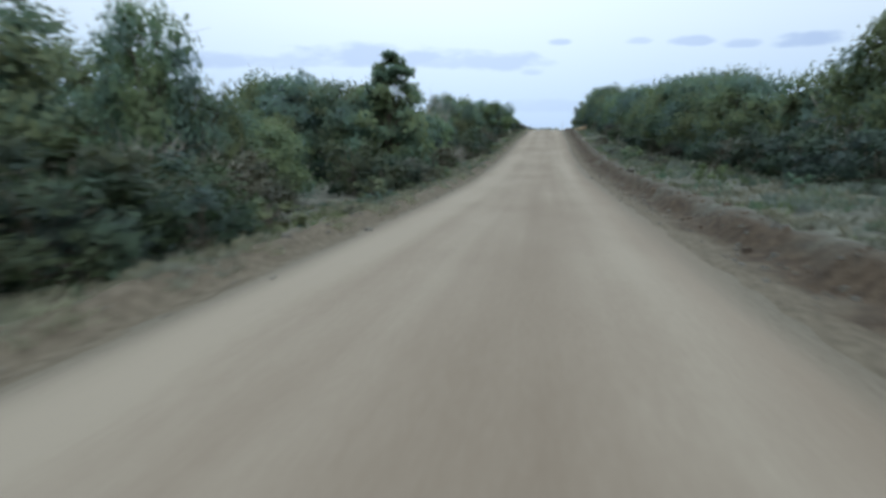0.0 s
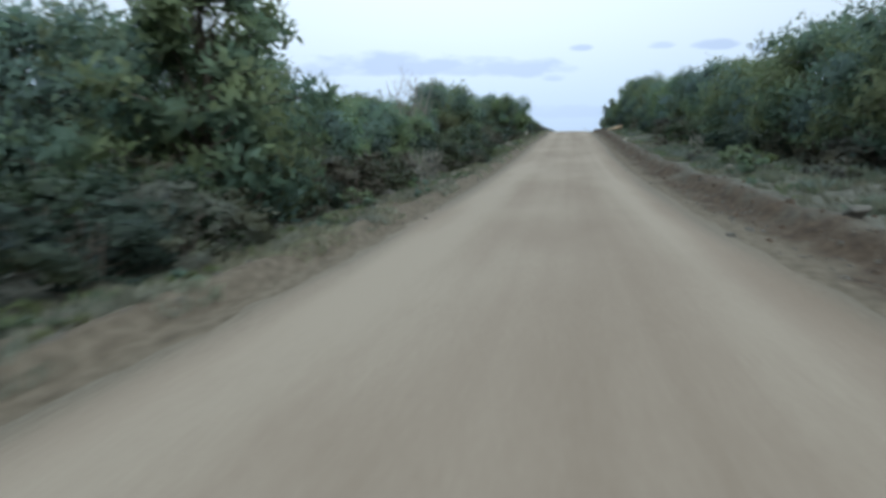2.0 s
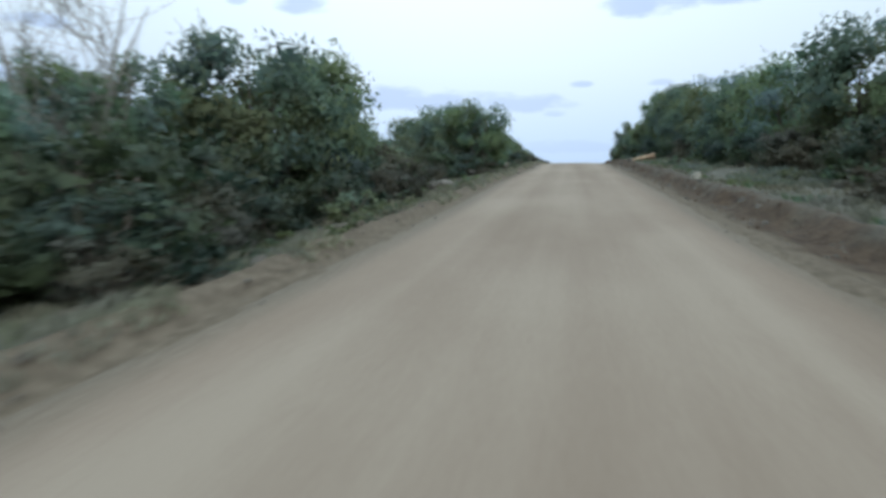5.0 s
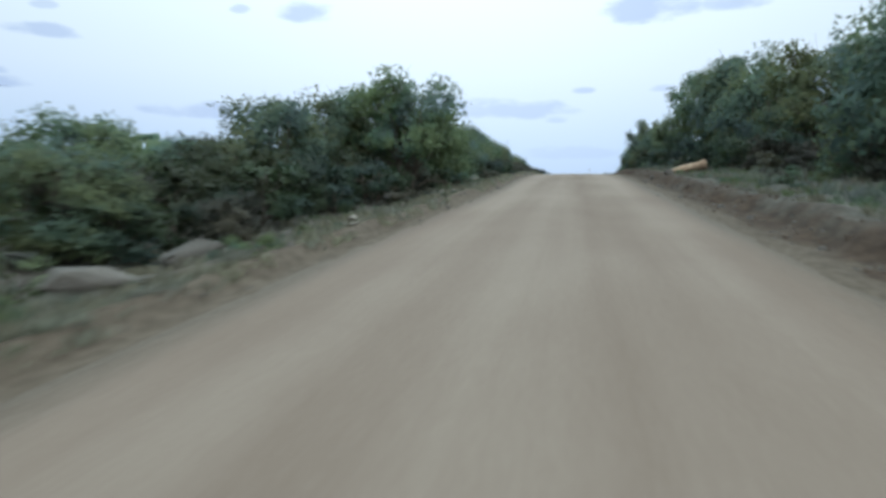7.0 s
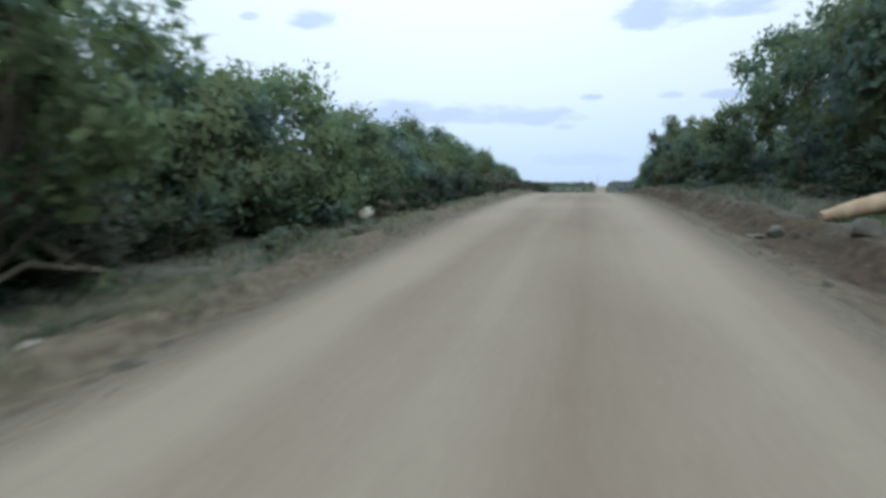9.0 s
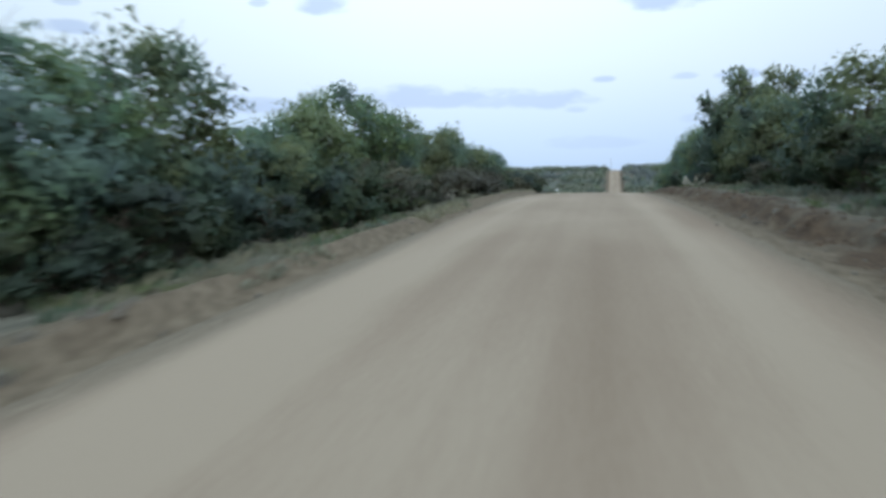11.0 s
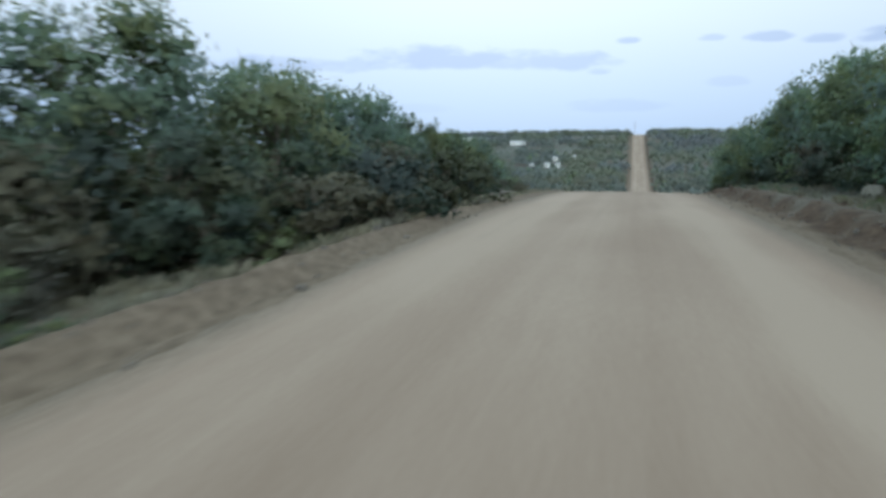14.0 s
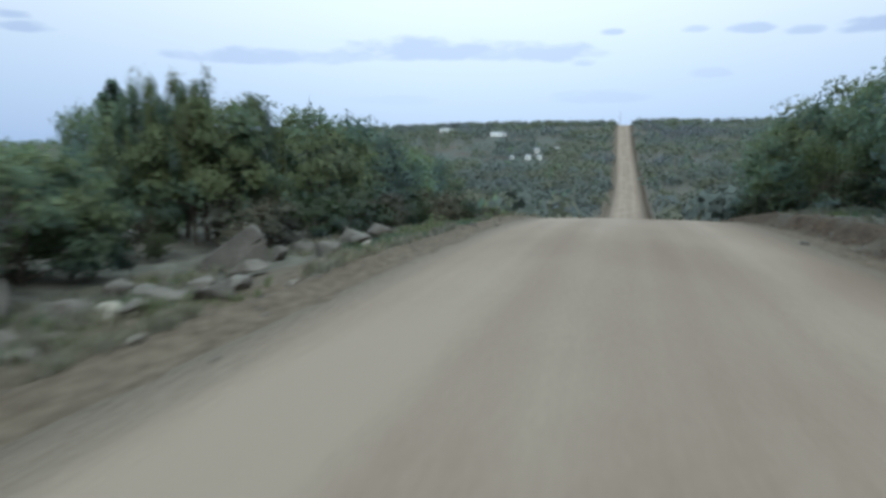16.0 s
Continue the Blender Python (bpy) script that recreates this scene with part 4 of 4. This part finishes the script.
def pebbles():
    """Loose stones along both edges of the road."""
    r = random.Random(61)
    verts, faces = [], []
    for _ in range(3200):
        side = r.choice((-1, 1))
        y = r.uniform(1, 237)
        x = road_x(y) + side * (edge(y, side > 0) + max(-0.5, r.gauss(0.65, 0.42)))
        s = r.uniform(0.015, 0.06) if r.random() < 0.93 else r.uniform(0.06, 0.13)
        c = Vector((x, y, max(ground_z(x, y), road_surface(x, y) if abs(x - road_x(y)) < edge(y, side > 0) else -99)))
        a = r.uniform(0, 6.28)
        ring = [c + Vector((math.cos(a + k * 1.257) * s * r.uniform(0.7, 1.1), math.sin(a + k * 1.257) * s * r.uniform(0.7, 1.1), 0.0)) for k in range(5)]
        i = len(verts)
        verts += [p - Vector((0, 0, s * 0.3)) for p in ring] + [c + (p - c) * 0.6 + Vector((0, 0, s * r.uniform(0.4, 0.7))) for p in ring]
        for k in range(5):
            q = (k + 1) % 5
            faces.append((i + k, i + q, i + 5 + q, i + 5 + k))
        faces.append(tuple(i + 5 + k for k in range(5)))
    return tagged(mesh_of("loose_stones", verts, faces, STONE), "loose pale stones along the road edges", "stones", kind="stuff")


pebbles()


def clods():
    """Lumps of red clay broken off the lip of the cut bank."""
    r = random.Random(62)
    verts, faces = [], []
    for _ in range(650):
        y = r.uniform(1, 237)
        x = road_x(y) + edge(y, True) + max(0.1, r.gauss(1.2, 0.5))
        s = r.uniform(0.03, 0.08) if r.random() < 0.92 else r.uniform(0.08, 0.16)
        c = put_on_ground(x, y)
        a = r.uniform(0, 6.28)
        i = len(verts)
        for low in (True, False):
            for k in range(6):
                w = a + k * 1.047
                q = s * r.uniform(0.65, 1.15) * (1.0 if low else 0.62)
                verts.append(c + Vector((math.cos(w) * q, math.sin(w) * q, -s * 0.3 if low else s * r.uniform(0.45, 0.85))))
        for k in range(6):
            q = (k + 1) % 6
            faces.append((i + k, i + q, i + 6 + q, i + 6 + k))
        faces.append(tuple(i + 6 + k for k in range(6)))
    return tagged(mesh_of("clay_clods", verts, faces, CLAY), "crumbled red-brown clay clods along the cut bank", "clods", kind="stuff")


clods()


def fallen_log(x, y, turn, length, r0, r1):
    root = new("fallen_log")
    r = random.Random(9)
    verts, faces, n, rings = [], [], 12, 9
    for j in range(rings):
        t = j / (rings - 1)
        rad = r0 + (r1 - r0) * t
        for k in range(n):
            w = 2 * math.pi * k / n
            rr = rad * (1 + 0.10 * math.sin(3 * w + j) + r.uniform(-0.05, 0.05))
            verts.append((t * length, rr * math.cos(w) + 0.05 * math.sin(3 * t), rr * math.sin(w) * 0.9))
    for j in range(rings - 1):
        for k in range(n):
            q = (k + 1) % n
            faces.append((j * n + k, j * n + q, (j + 1) * n + q, (j + 1) * n + k))
    mesh_of("log_body", verts, faces, LOGWOOD, root, True)
    for j, sign in ((0, -1), (rings - 1, 1)):
        ring = [Vector(verts[j * n + k]) for k in range(n)]
        c = sum(ring, Vector()) / n + Vector((sign * 0.01, 0, 0))
        cut = mesh_of("cut_end", [c, *ring], [(0, 1 + k, 1 + (k + 1) % n) for k in range(n)], LOGWOOD, root)
    root.matrix_basis = pose(x, y, ground_z(x, y) + r0 * 0.9, 0, -12, turn)
    return tagged(root, "tan fallen log without bark on the bank", "log")


fallen_log(5.2, 119.2, 12, 2.0, 0.13, 0.30)


def fallen_branch(x, y, turn):
    """A dead bough that arches out of the bushes, with forked twigs."""
    root = new("fallen_branch")
    r = random.Random(19)
    tv, tf = [], []
    arch = [Vector((2.0 * t - 1.0, 0.1 * math.sin(5 * t), 0.52 * math.sin(math.pi * (0.2 + 0.8 * t)) + 0.05 * math.sin(11 * t) - 0.04)) for t in (0, 0.2, 0.4, 0.6, 0.8, 1.0)]
    tube(tv, tf, arch, [0.036, 0.034, 0.030, 0.026, 0.020, 0.012], 7)
    mesh_of("bough", tv, tf, BARK, root, True)
    for k in range(6):
        p = arch[1 + k % 4].lerp(arch[2 + k % 4], r.random())
        tv, tf = [], []
        end = p + Vector((r.uniform(-0.5, 0.6), r.uniform(-0.4, 0.4), r.uniform(-0.1, 0.5)))
        pts = limb(r, p, end, 0.02, 0.006, tv, tf, 0.2, 5, 5)
        limb(r, pts[2], pts[2] + Vector((r.uniform(-0.3, 0.3), r.uniform(-0.2, 0.2), r.uniform(0, 0.3))), 0.01, 0.004, tv, tf, 0.2, 4, 4)
        mesh_of("twig", tv, tf, BARK, root, True)
    root.matrix_basis = pose(x, y, ground_z(x, y), 0, 0, turn) @ Matrix.Diagonal((1.1, 1.1, 1.35, 1))
    return tagged(root, "dark grey-brown dead branch arching out of the bushes", "branch")


fallen_branch(-5.7, 112.2, 25)

# ---- woods on the slopes beyond the crest and the open country ----
def far_woods(name, label, seed, count, box, cards, leaf_mat, clear=(), low=1.0, fine=1.0):
    r = random.Random(seed)
    leaves = ([], [], [])
    x0, x1, y0, y1 = box
    n = 0
    while n < count:
        x, y = r.uniform(x0, x1), r.uniform(y0, y1)
        u = abs(x - road_x(y))
        if u < edge(y, True) + 2.2 or (y < 238 and (u < 16.5 or (name == "far_trees" and u < 42))) or any(abs(x - a) < w and -13 < y - b < 6 and (w < 9 or r.random() < 0.7) for a, b, w in clear):
            continue
        if hum(x, y, 0.03, 51) < -0.25 + 0.25 * ease(36, 52, u) * (name == "thicket") and u > 12:
            n += 1
            continue
        n += 1
        h, g = r.uniform(2.6, 5.2), ground_z(x, y)
        if (y < 60 or 88 < y < 158 or y > 176) and y < 240:
            h *= low
        rad = h * r.uniform(0.42, 0.62)
        heart, up = Vector((x, y, g + h * 0.42)), Vector((0, 0, 1))
        for _ in range(cards):
            d = scatter_unit(r, -0.45)
            lump = 1.0 + 0.35 * noise.noise(d * 1.6 + heart)
            c = heart + Vector((d.x * rad, d.y * rad, d.z * h * 0.50)) * lump
            s = rad * r.uniform(0.40, 0.65) * fine
            face = (d + scatter_unit(r) * 0.45).normalized()
            axis = face.cross(scatter_unit(r)).normalized()
            soft = (d * 0.45 + up * 0.55 + scatter_unit(r) * 0.10).normalized()
            spray(leaves, c, axis, face, soft, s, s * 0.42)
    return tagged(leaf_mesh(name, leaves, leaf_mat), label, "woods", kind="stuff")


BUILT = [(-42.0, 521.0, 3.0), (-34.0, 522.0, 3.0), (-28.6, 522.0, 3.0), (-31.8, 546.0, 3.2), (-21.8, 547.0, 3.0), (-62.0, 612.0, 8.0), (-101.0, 640.0, 8.0), (-76.0, 560.0, 15.0), (-66.0, 545.0, 12.0), (-90.0, 578.0, 16.0), (-70.0, 528.0, 8.0)]
# woods beyond the crest wear the leaves with haze in their colour
far_woods("far_trees", "dark juniper woods on the slope beyond the crest", 71, 1700, (-95, 110, 237, 460), 64, LEAF_HAZED, (), 1.0, 0.72)
far_woods("far_trees", "juniper woods covering the opposite hillside, greyed by painted haze", 72, 6500, (-230, 270, 460, 760), 30, LEAF_HAZED, BUILT, 1.0, 0.85)
far_woods("thicket", "dense junipers deep in the roadside thicket", 74, 620, (-52, -17, -40, 240), 60, LEAF_DARK, (), 0.62)
far_woods("thicket", "dense junipers deep in the roadside thicket", 75, 620, (17, 52, -40, 240), 60, LEAF_DARK)
far_woods("far_trees", "open juniper woods behind the roadside thicket", 76, 1500, (-190, -44, -120, 250), 20, LEAF_DARK)
far_woods("far_trees", "open juniper woods behind the roadside thicket", 77, 1500, (44, 190, -120, 250), 20, LEAF_DARK)
far_woods("far_trees", "scattered junipers on the wide plain", 73, 3600, (-600, 600, -90, 1200), 16, LEAF_DARK, BUILT)


def shed(x, y, w, d, h, turn, label):
    root = new("shed")
    def box(name, a, b, mat, parent=root):
        bm = bmesh.new()
        bmesh.ops.create_cube(bm, size=1.0)
        for v in bm.verts:
            v.co = Vector([lo + (c + 0.5) * (hi - lo) for c, lo, hi in zip(v.co, a, b)])
        bmesh.ops.bevel(bm, geom=list(bm.edges), offset=0.02, segments=1, affect="EDGES")
        return part(name, bm, mat, parent)
    box("wall", (-w / 2, -d / 2, -0.4), (w / 2, d / 2, h), WHITE)
    o = 0.25
    rv = [(-w / 2 - o, -d / 2 - o, h - 0.05), (w / 2 + o, -d / 2 - o, h - 0.05), (w / 2 + o, d / 2 + o, h - 0.05), (-w / 2 - o, d / 2 + o, h - 0.05), (-w / 2 - o, 0, h + d * 0.25), (w / 2 + o, 0, h + d * 0.25)]
    mesh_of("roof", rv, [(0, 1, 5, 4), (2, 3, 4, 5), (1, 2, 5), (3, 0, 4), (3, 2, 1, 0)], TIN, root)
    box("door", (-w * 0.3, -d / 2 - 0.05, 0), (-w * 0.3 + 0.6, -d / 2 + 0.05, min(1.9, h - 0.25)), WOOD_PALE)
    for k in range(max(1, int(w / 3.5))):
        fx = w * (0.12 + 0.28 * k) if w > 3.5 else w * 0.15
        if fx + 0.45 < w / 2:
            box("window", (fx, -d / 2 - 0.04, 0.95), (fx + 0.45, -d / 2 + 0.05, 1.4), GLASS_DARK)
    root.matrix_basis = pose(x, y, ground_z(x, y), 0, 0, turn)
    return tagged(root, label, "building", group="far buildings")


shed(-42.0, 521.0, 2.2, 1.6, 1.9, 6, "small white shed among junipers on the far slope")
shed(-34.0, 522.0, 2.4, 1.6, 2.1, -4, "small white shed among junipers on the far slope")
shed(-28.6, 522.0, 2.4, 1.6, 1.9, 8, "small white shed among junipers on the far slope")
shed(-31.8, 546.0, 2.3, 1.6, 2.1, 3, "small white hut among junipers on the far slope")
shed(-21.8, 547.0, 1.7, 1.6, 2.6, 0, "tall narrow white hut among junipers on the far slope")
shed(-62.0, 612.0, 9.5, 3.0, 1.9, 4, "long low white house below the far ridge")
shed(-101.0, 640.0, 9.0, 3.0, 2.2, -3, "long low white house on the far ridge")


def utility_pole(x, y, h, turn):
    root = new("utility_pole")
    tv, tf = [], []
    tube(tv, tf, [Vector((0, 0, -0.5)), Vector((0, 0, h * 0.5)), Vector((0, 0, h))], [0.16, 0.14, 0.11], 10)
    mesh_of("pole", tv, tf, POLE, root, True)
    tv, tf = [], []
    tube(tv, tf, [Vector((-0.9, 0, h - 0.5)), Vector((0.9, 0, h - 0.5))], [0.07, 0.07], 4)
    mesh_of("crossarm", tv, tf, POLE, root)
    for k in (-0.8, 0.0, 0.8):
        tv, tf = [], []
        tube(tv, tf, [Vector((k, 0, h - 0.45)), Vector((k, 0, h - 0.3)), Vector((k, 0, h - 0.22))], [0.03, 0.06, 0.03], 8)
        mesh_of("insulator", tv, tf, WHITE, root, True)
    root.matrix_basis = pose(x, y, ground_z(x, y), 0, 0, turn)
    return tagged(root, "grey wooden utility pole beside the far road", "utility pole", group="utility poles")


utility_pole(12.7, 674.0, 9.0, 4)
utility_pole(27.7, 454.0, 8.0, 4)
